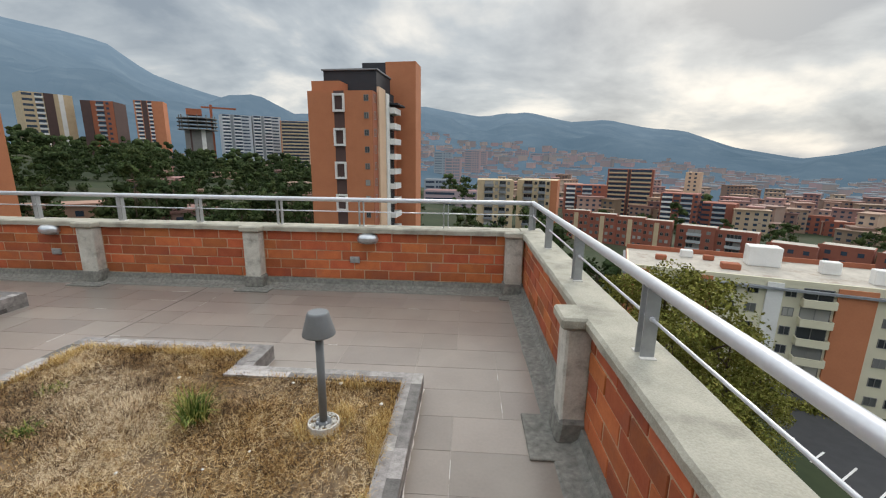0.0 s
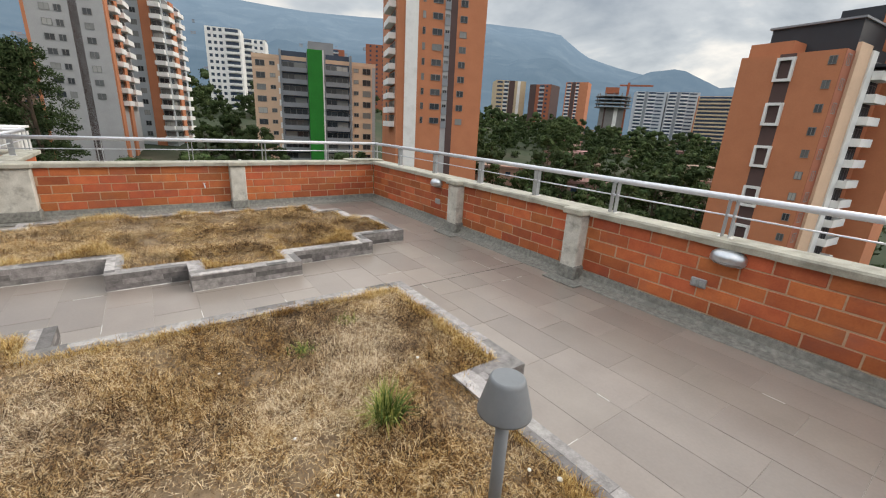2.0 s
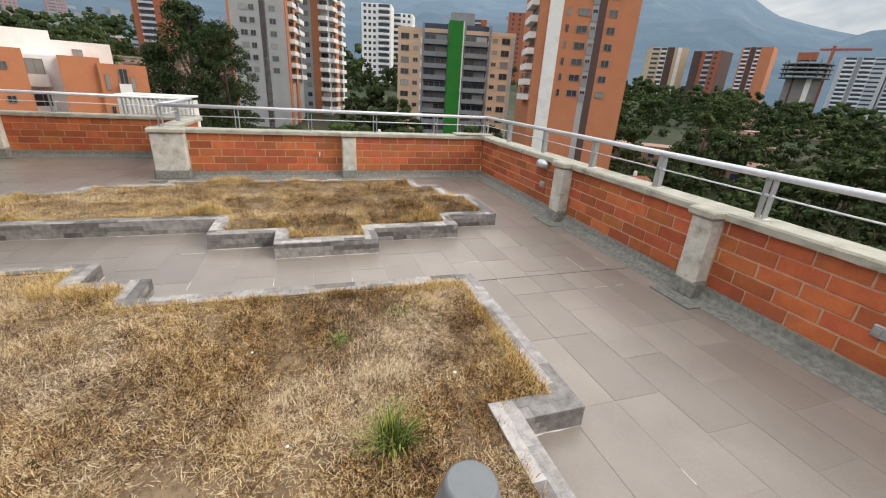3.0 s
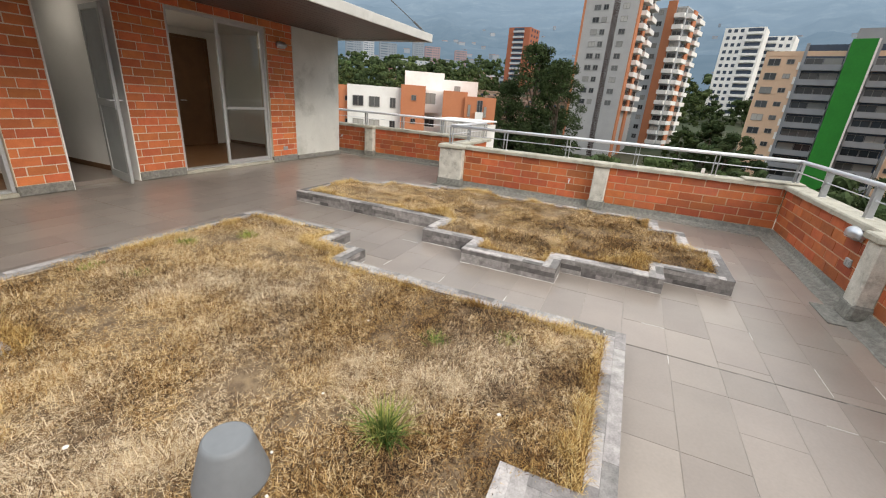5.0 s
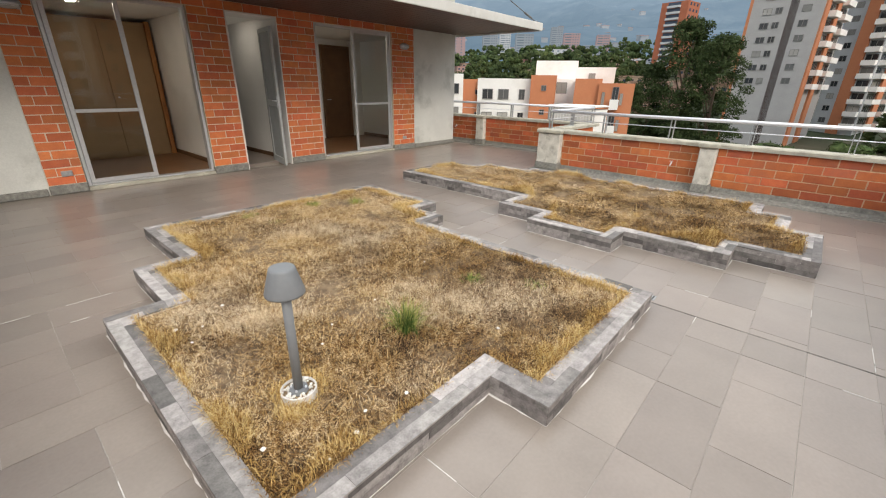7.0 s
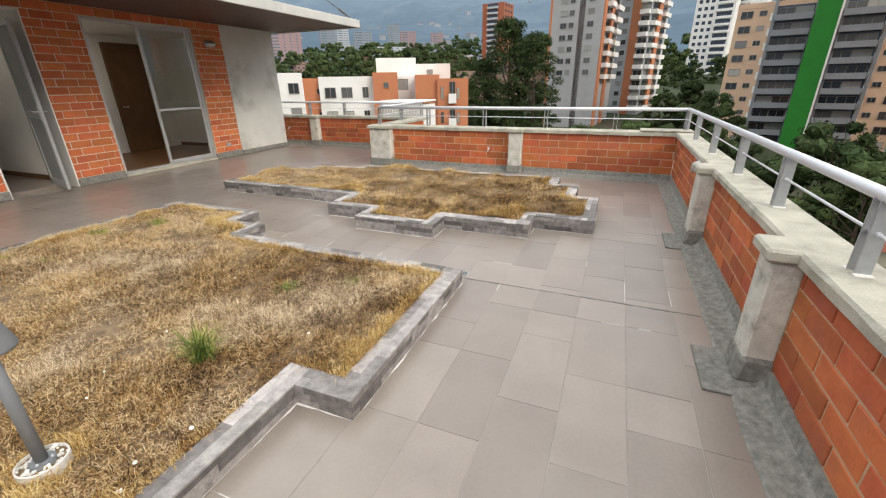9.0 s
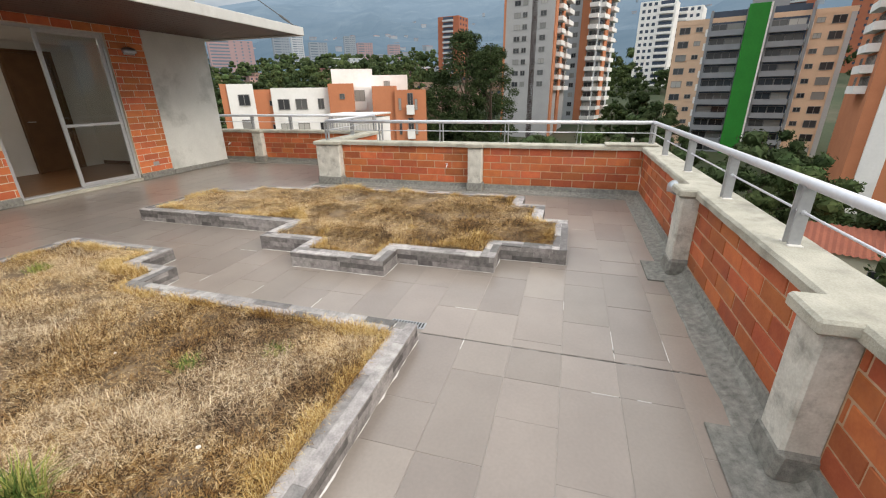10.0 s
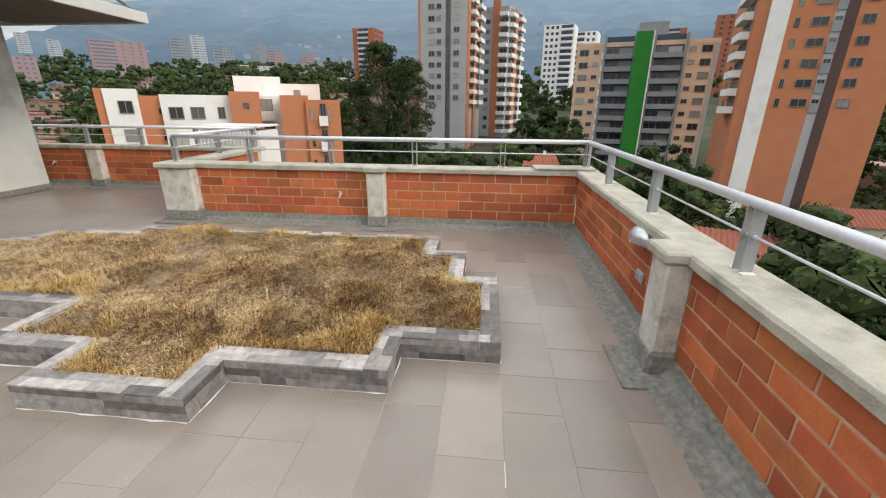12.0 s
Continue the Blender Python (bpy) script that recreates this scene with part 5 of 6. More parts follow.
# ---------------------------------------------------------------- turf
def turf_material(name, tones, ash=0.0):
    """Dry blades: patches of straw, rust and grey-brown, each blade a little different; the bed gets paler towards the
    house.
    """
    m = bpy.data.materials.new(name)
    m.use_nodes = True
    nt = m.node_tree
    N, L = nt.nodes.new, nt.links.new
    bs = nt.nodes["Principled BSDF"]
    bs.inputs["Roughness"].default_value, bs.inputs["Specular IOR Level"].default_value = 0.9, 0.1
    geo = N("ShaderNodeNewGeometry")

    def field(scale, detail, rough):
        no = N("ShaderNodeTexNoise")
        no.inputs["Scale"].default_value, no.inputs["Detail"].default_value, no.inputs["Roughness"].default_value = scale, detail, rough
        L(geo.outputs["Position"], no.inputs["Vector"])
        return no.outputs[0]

    def madd(a, k, b):
        n = N("ShaderNodeMath"); n.operation = "MULTIPLY_ADD"; n.inputs[1].default_value = k
        L(a, n.inputs[0]); L(b, n.inputs[2])
        return n.outputs[0]
    sep, dry = N("ShaderNodeSeparateXYZ"), N("ShaderNodeMapRange")
    L(geo.outputs["Position"], sep.inputs[0]); L(sep.outputs[1], dry.inputs[0])
    # tone offset along y: paler at the house end, darker at the other
    dry.inputs[1].default_value, dry.inputs[2].default_value, dry.inputs[3].default_value, dry.inputs[4].default_value = -1.7, 1.3, 0.30, -0.22
    v = madd(geo.outputs["Random Per Island"], 0.62, field(2.6, 6, 0.72))
    v = madd(field(2.2, 3, 0.6), 0.55, v)
    v = madd(field(0.75, 3, 0.5), 0.40, v)
    v = madd(dry.outputs[0], 0.42, v)
    shift = N("ShaderNodeMath"); shift.operation = "SUBTRACT"; shift.inputs[1].default_value = 0.485
    L(v, shift.inputs[0])
    ramp = N("ShaderNodeValToRGB")
    e = ramp.color_ramp.elements
    e[0].position, e[0].color = tones[0][0], (*tones[0][1], 1)
    e[1].position, e[1].color = tones[-1][0], (*tones[-1][1], 1)
    for p, c in tones[1:-1]:
        e.new(p).color = (*c, 1)
    L(shift.outputs[0], ramp.inputs[0])
    col = ramp.outputs[0]
    if ash:
        # grey, long-dead patches
        mr, hs = N("ShaderNodeMapRange"), N("ShaderNodeHueSaturation")
        mr.inputs[1].default_value, mr.inputs[2].default_value, mr.inputs[3].default_value, mr.inputs[4].default_value = 0.48, 0.62, 1.08, 1.0 - ash
        L(field(1.05, 4, 0.6), mr.inputs[0]); L(mr.outputs[0], hs.inputs["Saturation"]); L(col, hs.inputs["Color"])
        col = hs.outputs[0]
    L(col, bs.inputs["Base Color"])
    return m


M_TURF = turf_material("dry_turf", [(0.47, (0.030, 0.020, 0.013)), (0.60, (0.125, 0.067, 0.032)), (0.73, (0.29, 0.166, 0.074)), (0.86, (0.49, 0.325, 0.155)), (1.02, (0.74, 0.58, 0.37))], 0.14)
M_STRAW = turf_material("straw_edge", [(0.44, (0.12, 0.06, 0.02)), (0.62, (0.34, 0.19, 0.062)), (0.80, (0.55, 0.36, 0.13)), (0.98, (0.70, 0.54, 0.27))])
M_GREEN = turf_material("green_blades", [(0.45, (0.05, 0.09, 0.02)), (0.62, (0.11, 0.17, 0.045)), (0.85, (0.34, 0.34, 0.10))])


def blades(x, y, z, length, width, lean, rng):
    """Bent blades: five points, a quad drawn twice as two quads (the tip quad closes to a point)."""
    n = len(x)
    a = rng.uniform(0, 2 * np.pi, n)
    b = a + np.pi / 2 + rng.normal(0, 0.3, n)
    dx, dy = np.cos(a), np.sin(a)
    wx, wy = np.cos(b) * width / 2, np.sin(b) * width / 2
    h1, h2 = length * 0.6 * np.cos(lean * 0.6), length * (0.6 * np.cos(lean * 0.6) + 0.4 * np.cos(lean * 1.35))
    o1, o2 = length * 0.6 * np.sin(lean * 0.6), length * (0.6 * np.sin(lean * 0.6) + 0.4 * np.sin(lean * 1.35))
    P = np.stack([np.stack([x - wx, y - wy, z], 1), np.stack([x + wx, y + wy, z], 1),
                  np.stack([x + dx * o1 + wx * 0.8, y + dy * o1 + wy * 0.8, z + h1], 1), np.stack([x + dx * o1 - wx * 0.8, y + dy * o1 - wy * 0.8, z + h1], 1),
                  np.stack([x + dx * o2 + wx * 0.15, y + dy * o2 + wy * 0.15, z + h2], 1), np.stack([x + dx * o2 - wx * 0.15, y + dy * o2 - wy * 0.15, z + h2], 1)], 1)
    idx = np.arange(n)[:, None] * 6
    F = np.concatenate([idx + np.array([[0, 1, 2, 3]]), idx + np.array([[3, 2, 4, 5]])])
    return P.reshape(-1, 3), F


def straws(x, y, z, length, width, lean, rng):
    """Short straight stalks, one tapered quad each."""
    n = len(x)
    a = rng.uniform(0, 2 * np.pi, n)
    dx, dy = np.cos(a) * np.sin(lean) * length, np.sin(a) * np.sin(lean) * length
    wx, wy, h = -np.sin(a) * width / 2, np.cos(a) * width / 2, np.cos(lean) * length
    P = np.stack([np.stack([x - wx, y - wy, z], 1), np.stack([x + wx, y + wy, z], 1), np.stack([x + dx + wx * 0.5, y + dy + wy * 0.5, z + h], 1), np.stack([x + dx - wx * 0.5, y + dy - wy * 0.5, z + h], 1)], 1)
    return P.reshape(-1, 3), np.arange(n * 4).reshape(-1, 4)


def turf(poly, seed, density, centre, PH=PH, mound=0.012, long=1.0):
    rng = np.random.default_rng(seed)
    xs, ys = [p[0] for p in poly], [p[1] for p in poly]
    n = int((max(xs) - min(xs)) * (max(ys) - min(ys)) * density)
    x, y = rng.uniform(min(xs), max(xs), n), rng.uniform(min(ys), max(ys), n)
    d = edge_distance(x, y, poly)
    lump = np.array([noise.noise((px * 2.3, py * 2.3, seed)) + 0.6 * noise.noise((px * 7, py * 7, seed + 5)) for px, py in zip(x, y)])
    keep = inside(x, y, poly) & (d > 0.115 + 0.02 * lump) & (rng.uniform(0, 1, n) < 0.66 + 0.7 * lump + 0.35 * (d < 0.24))
    x, y, d, lump = x[keep], y[keep], d[keep], lump[keep]
    if centre:
        far = np.hypot(x - centre[0], y - centre[1]) > 0.085
        x, y, d, lump = x[far], y[far], d[far], lump[far]
    edge = (d < 0.19 + 0.12 * lump) & (rng.uniform(0, 1, len(x)) < 0.58 + 0.5 * lump)
    if centre:
        edge |= np.hypot(x - centre[0], y - centre[1]) < 0.15 + 0.07 * lump
    L = long * rng.uniform(0.016, 0.050, len(x)) * (1 + 0.5 * lump) * np.where(edge, 1.5, 1.0)
    lean = np.where(edge, rng.normal(1.12, 0.35, len(x)), np.where(rng.uniform(0, 1, len(x)) < 0.72, rng.uniform(1.3, 1.56, len(x)), np.abs(rng.normal(0.95, 0.35, len(x)))))
    w = rng.uniform(0.0016, 0.0034, len(x))
    z = np.full(len(x), PH - 0.022) + rng.uniform(0, 0.018, len(x)) + mound * np.maximum(lump, 0)
    for sel, material, nm, lab in ((~edge, M_TURF, "dry_grass", "dry matted brown grass in the planter"), (edge, M_STRAW, "straw_grass", "yellow straw-like grass along the planter edge")):
        V, F = (blades if material is M_STRAW else straws)(x[sel], y[sel], z[sel], L[sel], w[sel], lean[sel], rng)
        tagged(new(nm, np_mesh(nm, V, F, material)), lab, "grass", kind="stuff")


LAMP = (-0.82, 1.52)
turf(P1, 5, 42000, LAMP)
turf(P2, 6, 27000, None, PH2, 0.045, 1.05)


def tuft(x, y, n, length, seed, label, material, name="grass_tuft", spread=0.05, lean=0.5, base=PH, thin=1.0):
    rng = np.random.default_rng(seed)
    r, a = rng.uniform(0, spread, n), rng.uniform(0, 6.28, n)
    V, F = blades(r * np.cos(a), r * np.sin(a), np.full(n, -0.01), rng.uniform(0.5, 1, n) * length, rng.uniform(0.004, 0.008, n) * thin, np.abs(rng.normal(lean, 0.35, n)), rng)
    ob = new(name, np_mesh(name, V, F, material))
    ob.matrix_basis = pose(x, y, base - 0.01)
    return tagged(ob, label, "grass tuft")


for i, (x, y, n, r) in enumerate(((-4.80, 1.75, 60, 0.30), (-4.42, 1.15, 26, 0.22), (-5.25, 2.3, 22, 0.2), (-5.5, 0.9, 24, 0.2))):
    tuft(x, y, n, r, 60 + i, "pale straw tuft lying flat in the turf", M_STRAW, "straw_tuft", 0.06, 1.85, PH2 + 0.02, 0.45)
tuft(-1.53, 1.50, 190, 0.25, 1, "green tuft of long grass in the dry bed", M_GREEN, spread=0.06, lean=0.72)
for i, (x, y, s) in enumerate([(-3.05, -1.0, 0.10), (-2.62, -1.28, 0.08), (-1.9, -1.35, 0.07), (-2.6, 1.75, 0.05), (-2.35, 1.35, 0.06), (-2.0, -0.95, 0.05)]):
    tuft(x, y, 120, s, 30 + i, "small low green weed in the dry turf", M_GREEN, "weed", 0.09, 1.0)


def white_stones():
    rnd = random.Random(4)
    me = bmesh.new()
    bmesh.ops.create_icosphere(me, subdivisions=2, radius=0.014)
    for v in me.verts:
        v.co *= 1 + 0.35 * noise.noise(v.co * 60)
        v.co.z *= 0.6
    data = mesh_of("pebble", me, M_PEBBLE)
    for x, y in ((-1.25, 1.15), (-1.1, 1.28), (-0.95, 1.85), (-0.85, 1.92), (-1.62, 1.1), (-0.62, 0.75), (-0.72, 0.62), (-0.6, 0.55), (-0.9, 0.45), (-2.3, 0.9), (-1.15, 1.9), (-0.55, 1.72), (-0.7, 1.95), (-1.9, 1.9)):
        ob = new("pebble", data)
        ob.matrix_basis = pose(x, y, PH + 0.012, 0, 0, rnd.uniform(0, 360)) @ Matrix.Scale(rnd.uniform(0.4, 0.9), 4)
        tagged(ob, "white pebble lying in the dry turf", "pebble", "pebbles in the turf")


white_stones()


# ---------------------------------------------------------------- garden lamp
def garden_lamp(x, y):
    g = thing("garden_lamp", x, y, PH - 0.02, "grey metal garden lamp with tapered shade, standing in the planter", "lamp")
    bm = bmesh.new()
    tube(bm, (0, 0, 0.03), (0, 0, 0.55), 0.021, seg=20)
    part("pole", bm, M_LAMP, g, smooth=True)
    bm = bmesh.new()
    prof = [(0.0, 0.665), (0.047, 0.665), (0.053, 0.661), (0.056, 0.652), (0.083, 0.552), (0.083, 0.545), (0.077, 0.545), (0.052, 0.645), (0.0, 0.648)]
    rings = [[bm.verts.new((r * math.cos(a), r * math.sin(a), z)) for a in [2 * math.pi * i / 36 for i in range(36)]] if r else [bm.verts.new((0, 0, z))] for r, z in prof]
    for a, b in zip(rings, rings[1:]):
        for i in range(36):
            j = (i + 1) % 36
            bm.faces.new([v for v in ((a[i], a[j], b[0]) if len(b) == 1 else (a[0], b[j], b[i]) if len(a) == 1 else (a[i], a[j], b[j], b[i]))])
    bmesh.ops.recalc_face_normals(bm, faces=bm.faces)
    shade = part("shade", bm, M_LAMP, g, "tapered matt grey shade")
    for p in shade.data.polygons:
        p.use_smooth = abs(p.normal.z) < 0.9
    bm = bmesh.new()
    tube(bm, (0, 0, 0.030), (0, 0, 0.050), 0.046, 0.040, 24)
    part("flange", bm, M_LAMP, g)
    bm = bmesh.new()
    for i in range(4):
        a = math.pi / 4 + i * math.pi / 2
        tube(bm, (0.034 * math.cos(a), 0.034 * math.sin(a), 0.045), (0.034 * math.cos(a), 0.034 * math.sin(a), 0.057), 0.005, seg=6)
    part("bolts", bm, M_STEEL, g)
    bm = bmesh.new()
    R = [(0.082, 0.0), (0.082, 0.046), (0.076, 0.048), (0.076, 0.0)]
    rings = [[bm.verts.new((r * math.cos(2 * math.pi * i / 32), r * math.sin(2 * math.pi * i / 32), z)) for i in range(32)] for r, z in R]
    for a, b in zip(rings, rings[1:]):
        for i in range(32):
            bm.faces.new((a[i], a[(i + 1) % 32], b[(i + 1) % 32], b[i]))
    bmesh.ops.recalc_face_normals(bm, faces=bm.faces)
    part("collar", bm, M_WHITEGROUT, g, "pale plastic ring round the foot")
    rnd = random.Random(9)
    bm = bmesh.new()
    for i in range(70):
        a, r = rnd.uniform(0, 6.28), rnd.uniform(0.045, 0.073)
        b2 = bmesh.new()
        bmesh.ops.create_icosphere(b2, subdivisions=1, radius=rnd.uniform(0.005, 0.009), matrix=Matrix.Translation((r * math.cos(a), r * math.sin(a), 0.036 + rnd.uniform(0, 0.008))))
        tmp = bpy.data.meshes.new("t"); b2.to_mesh(tmp); b2.free(); bm.from_mesh(tmp); bpy.data.meshes.remove(tmp)
    tagged(part("gravel", bm, M_PEBBLE, g, "white gravel in the ring"), kind="stuff")
    part("gravel_bed", tube(bmesh.new(), (0, 0, 0.0), (0, 0, 0.034), 0.076, seg=28), M_SOIL, g)


garden_lamp(*LAMP)


# ---------------------------------------------------------------- wall lights, boxes, taps
def bulkhead(m, label, group=""):
    """Oval bulkhead lamp; local -y points off the wall."""
    b = thing("wall_light", 0, 0, 0, label, "wall lamp", group)
    b.matrix_basis = m

    def dome(sx, sy, sz, y, cut=None):
        bm = bmesh.new()
        bmesh.ops.create_uvsphere(bm, u_segments=28, v_segments=18, radius=1)
        for v in bm.verts:
            x, yy, z = v.co
            q = max(1e-6, (abs(x) ** 2.6 + abs(z) ** 2.6) ** (1 / 2.6)); c = max(1e-6, math.hypot(x, z))
            k = c / q
            v.co = (x * k * sx, yy * sy + y, z * k * sz)
        if cut:
            bmesh.ops.bisect_plane(bm, geom=bm.verts[:] + bm.edges[:] + bm.faces[:], plane_co=(0, 0, cut), plane_no=(0, 0, -1), clear_outer=True)
        return bm
    part("base", block(-0.105, 0.105, -0.02, 0.0, -0.055, 0.055, 0.012), M_SILVER, b)
    part("hood", dome(0.125, 0.085, 0.072, -0.02, -0.02), M_SILVER, b, "domed silver hood", True)
    part("lens", dome(0.11, 0.07, 0.06, -0.018), M_FROST, b, "ribbed frosted glass lens", True)
    bm = bmesh.new()
    for s in (-1, 1):
        tube(bm, (s * 0.118, -0.02, -0.028), (s * 0.02, -0.1, -0.028), 0.004, seg=6)
    tube(bm, (-0.02, -0.1, -0.028), (0.02, -0.1, -0.028), 0.004, seg=6)
    part("guard", bm, M_SILVER, b)
    return b


def m_north(x, z): return pose(x, NY - 0.002, z)
def m_facade(x, z): return pose(x, FY + 0.002, z, 0, 0, 180)


bulkhead(m_north(-1.235, 0.60), "silver oval bulkhead lamp on the brick parapet", "parapet lamps")
bulkhead(m_north(-5.17, 0.615), "silver oval bulkhead lamp on the brick parapet", "parapet lamps")
bulkhead(m_facade(-7.1, 2.24), "grey oval bulkhead lamp on the facade pier", "facade lamps")
bulkhead(m_facade(-0.80, 2.27), "grey oval bulkhead lamp on the facade pier", "facade lamps")


def outlet(m, label):
    o = thing("outlet_box", 0, 0, 0, label, "electrical box")
    o.matrix_basis = m
    part("cover", block(-0.06, 0.06, -0.014, 0.006, -0.038, 0.038, 0.006), M_POST, o)
    for s in (-1, 1):
        part("socket", block(s * 0.028 - 0.019, s * 0.028 + 0.019, -0.02, -0.012, -0.022, 0.022, 0.004), M_METALDOOR, o)


outlet(m_north(-1.40, 0.345), "weathered outdoor socket box on the brick")
outlet(m_north(-5.15, 0.345), "weathered outdoor socket box on the brick")
outlet(m_facade(-7.08, 0.27), "grey outdoor socket box on the pier")
outlet(m_facade(-0.84, 0.27), "grey outdoor socket box on the pier")


def tap(m, label):
    t = thing("tap", 0, 0, 0, label, "tap")
    t.matrix_basis = m
    bm = bmesh.new()
    tube(bm, (0, 0.01, 0), (0, -0.05, 0), 0.011, seg=10)
    tube(bm, (0, -0.045, 0.002), (0, -0.085, -0.035), 0.010, 0.009, 10)
    part("spout", bm, M_STEEL, t, smooth=True)
    bm = bmesh.new()
    tube(bm, (0, -0.04, 0), (0, -0.04, 0.03), 0.005, seg=8)
    cube(bm, -0.024, 0.024, -0.046, -0.034, 0.026, 0.034, 0.003)
    part("tap_handle", bm, M_STEEL, t)


tap(pose(WX, 1.40, 0.385, 0, 0, 90), "chrome garden tap on the brick parapet")
tap(pose(SX, -4.6, 0.42, 0, 0, 90), "chrome garden tap on the brick parapet")


# floor drain beside the big planter
def drain():
    d = thing("floor_drain", -3.12, 2.26, 0, "dark slotted metal floor drain beside the planter", "drain")
    d.matrix_basis = pose(-3.22, 2.30, 0.0)
    part("frame", block(-0.04, 0.04, -0.125, 0.125, -0.004, 0.003, 0.002), M_POST, d)
    for i in range(11):
        part("slot_bar", block(-0.03, 0.03, -0.112 + i * 0.0215, -0.102 + i * 0.0215, 0.002, 0.005), M_BLACK, d)


drain()

# ---------------------------------------------------------------- house
D1, DW, D2 = (-2.72, -1.02), (-4.13, -3.27), (-6.75, -4.85)
HEAD, TOP = 2.50, 2.63
HX0, HX1 = -8.88, 3.0


def facade():
    bm = bmesh.new()
    back = FY - 0.22
    cube(bm, D1[1], -0.62, back, FY - 0.006, 0.0, TOP)
    cube(bm, DW[1], D1[0], back, FY - 0.006, 0.0, TOP)
    cube(bm, D2[1], DW[0], back, FY - 0.006, 0.0, TOP)
    cube(bm, -7.42, D2[0], back, FY - 0.006, 0.0, TOP)
    for a, b in (D1, DW, D2):
        cube(bm, a, b, back, FY - 0.006, HEAD, TOP)
    w = structure(part("wall_facade", bm, M_MORTAR_PALE), "orange brick house facade with three door openings", "wall")
    for a, b in ((-0.62, HX1), (HX0, -7.42)):
        part("concrete_panel", block(a, b, back - 0.3, FY + 0.004, 0.0, TOP, 0.006), M_CONC, w, "exposed grey concrete")
    for a, b in ((-1.02, -0.62), (DW[1], D1[0]), (D2[1], DW[0]), (-7.42, D2[0])):
        part("pier_plinth", block(a - 0.005, b + 0.005, back, FY + 0.022, 0.0, 0.125, 0.012), M_PLINTH, w, "cement foot of the pier")
    for a, b in ((-0.60, HX1), (HX0 - 0.02, -7.43)):
        part("panel_plinth", block(a, b, back, FY + 0.03, 0.0, 0.10, 0.012), M_PLINTH, w)
    for a, b in (D1, D2):
        part("threshold", block(a + 0.006, b - 0.006, back, FY + 0.015, 0.0, 0.055, 0.008), M_CAP, w, "cement threshold")
    return w


wall_facade = facade()
# house sides and upper wall
structure(part("wall_house_west", block(HX0, HX0 + 0.2, -8.6, FY - 0.53, 0, TOP), M_CONC), "grey concrete side wall of the house", "wall")


structure(part("wall_house_back", block(HX0, HX1, -8.8, -8.6, 0, TOP), M_CONC), "grey concrete back wall of the house", "wall")
structure(part("roof_house", block(HX0, HX1, -8.8, FY - 0.45, 2.66, 2.79), M_CONC), "flat concrete roof of the house", "roof")
structure(part("wall_house_east", block(HX1 - 0.2, HX1, -8.6, FY - 0.53, 0, TOP), M_CONC), "grey concrete side wall of the house", "wall")


def white_panel():
    # corrugated panel behind the rail; the body below is added to carry it
    s = thing("service_shaft", -10.05, -1.5, -24, "white corrugated panel beside the parapet, on an added body", "shaft")
    part("added_body", block(-0.4, 0.33, -0.58, 0.58, 0, 24.98), B_WHITE, s)
    for i in range(16):
        part("corrugation", block(0.332, 0.352, -0.57 + i * 0.0725, -0.535 + i * 0.0725, 23.5, 25.03, 0.004), B_WHITE, s)
    part("panel_cover", block(-0.43, 0.37, -0.6, 0.6, 25.035, 25.07, 0.006), B_WHITE, s)


white_panel()


def upper_wall():
    w = structure(part("wall_upper", block(HX0, HX1, -4.9, -4.5, 2.80, 5.2), M_CONC), "pale boarded wall above the canopy", "wall")
    for i in range(14):
        part("board", block(HX0 - 0.01, HX1, -4.50, -4.475, 2.82 + i * 0.17, 2.98 + i * 0.17, 0.005), M_BOARD, w)


upper_wall()
CY, CZ = -2.12, 2.60


def canopy():
    c = structure(part("canopy", block(-9.08, HX1, FY - 0.4, CY - 0.03, 2.645, 2.745), M_FASCIA), "flat metal canopy with pale fascia and dark slatted soffit", "canopy")
    part("fascia", block(-9.12, HX1, CY - 0.028, CY, CZ, 2.755, 0.006), M_FASCIA, c, "pale painted fascia")
    part("end_fascia", block(-9.12, -9.085, FY - 0.4, CY - 0.03, CZ, 2.755, 0.006), M_FASCIA, c)
    n = 15
    for i in range(n):
        y0 = FY + 0.01 + i * (CY - 0.035 - FY) / n
        part("soffit_board", block(-9.083, HX1, y0 + 0.004, y0 + (CY - 0.035 - FY) / n - 0.004, 2.628, 2.643, 0.003), M_SOFFIT, c)
    return c


canopy()


def stay_cable():
    c = thing("stay_cable", -9.02, CY - 0.1, 2.755, "thin dark stay cable holding the canopy corner", "cable")
    bm = bmesh.new()
    end = Vector((1.75, -2.26, 2.0))
    tube(bm, (0, 0, 0), end, 0.009, seg=6)
    part("cable", bm, M_CABLE, c)
    bm = bmesh.new()
    tube(bm, end * 0.04, end * 0.10, 0.022, seg=8)
    part("turnbuckle", bm, M_CABLE, c)
    part("lug", block(-0.03, 0.03, -0.02, 0.02, -0.005, 0.03, 0.004), M_CABLE, c)


stay_cable()


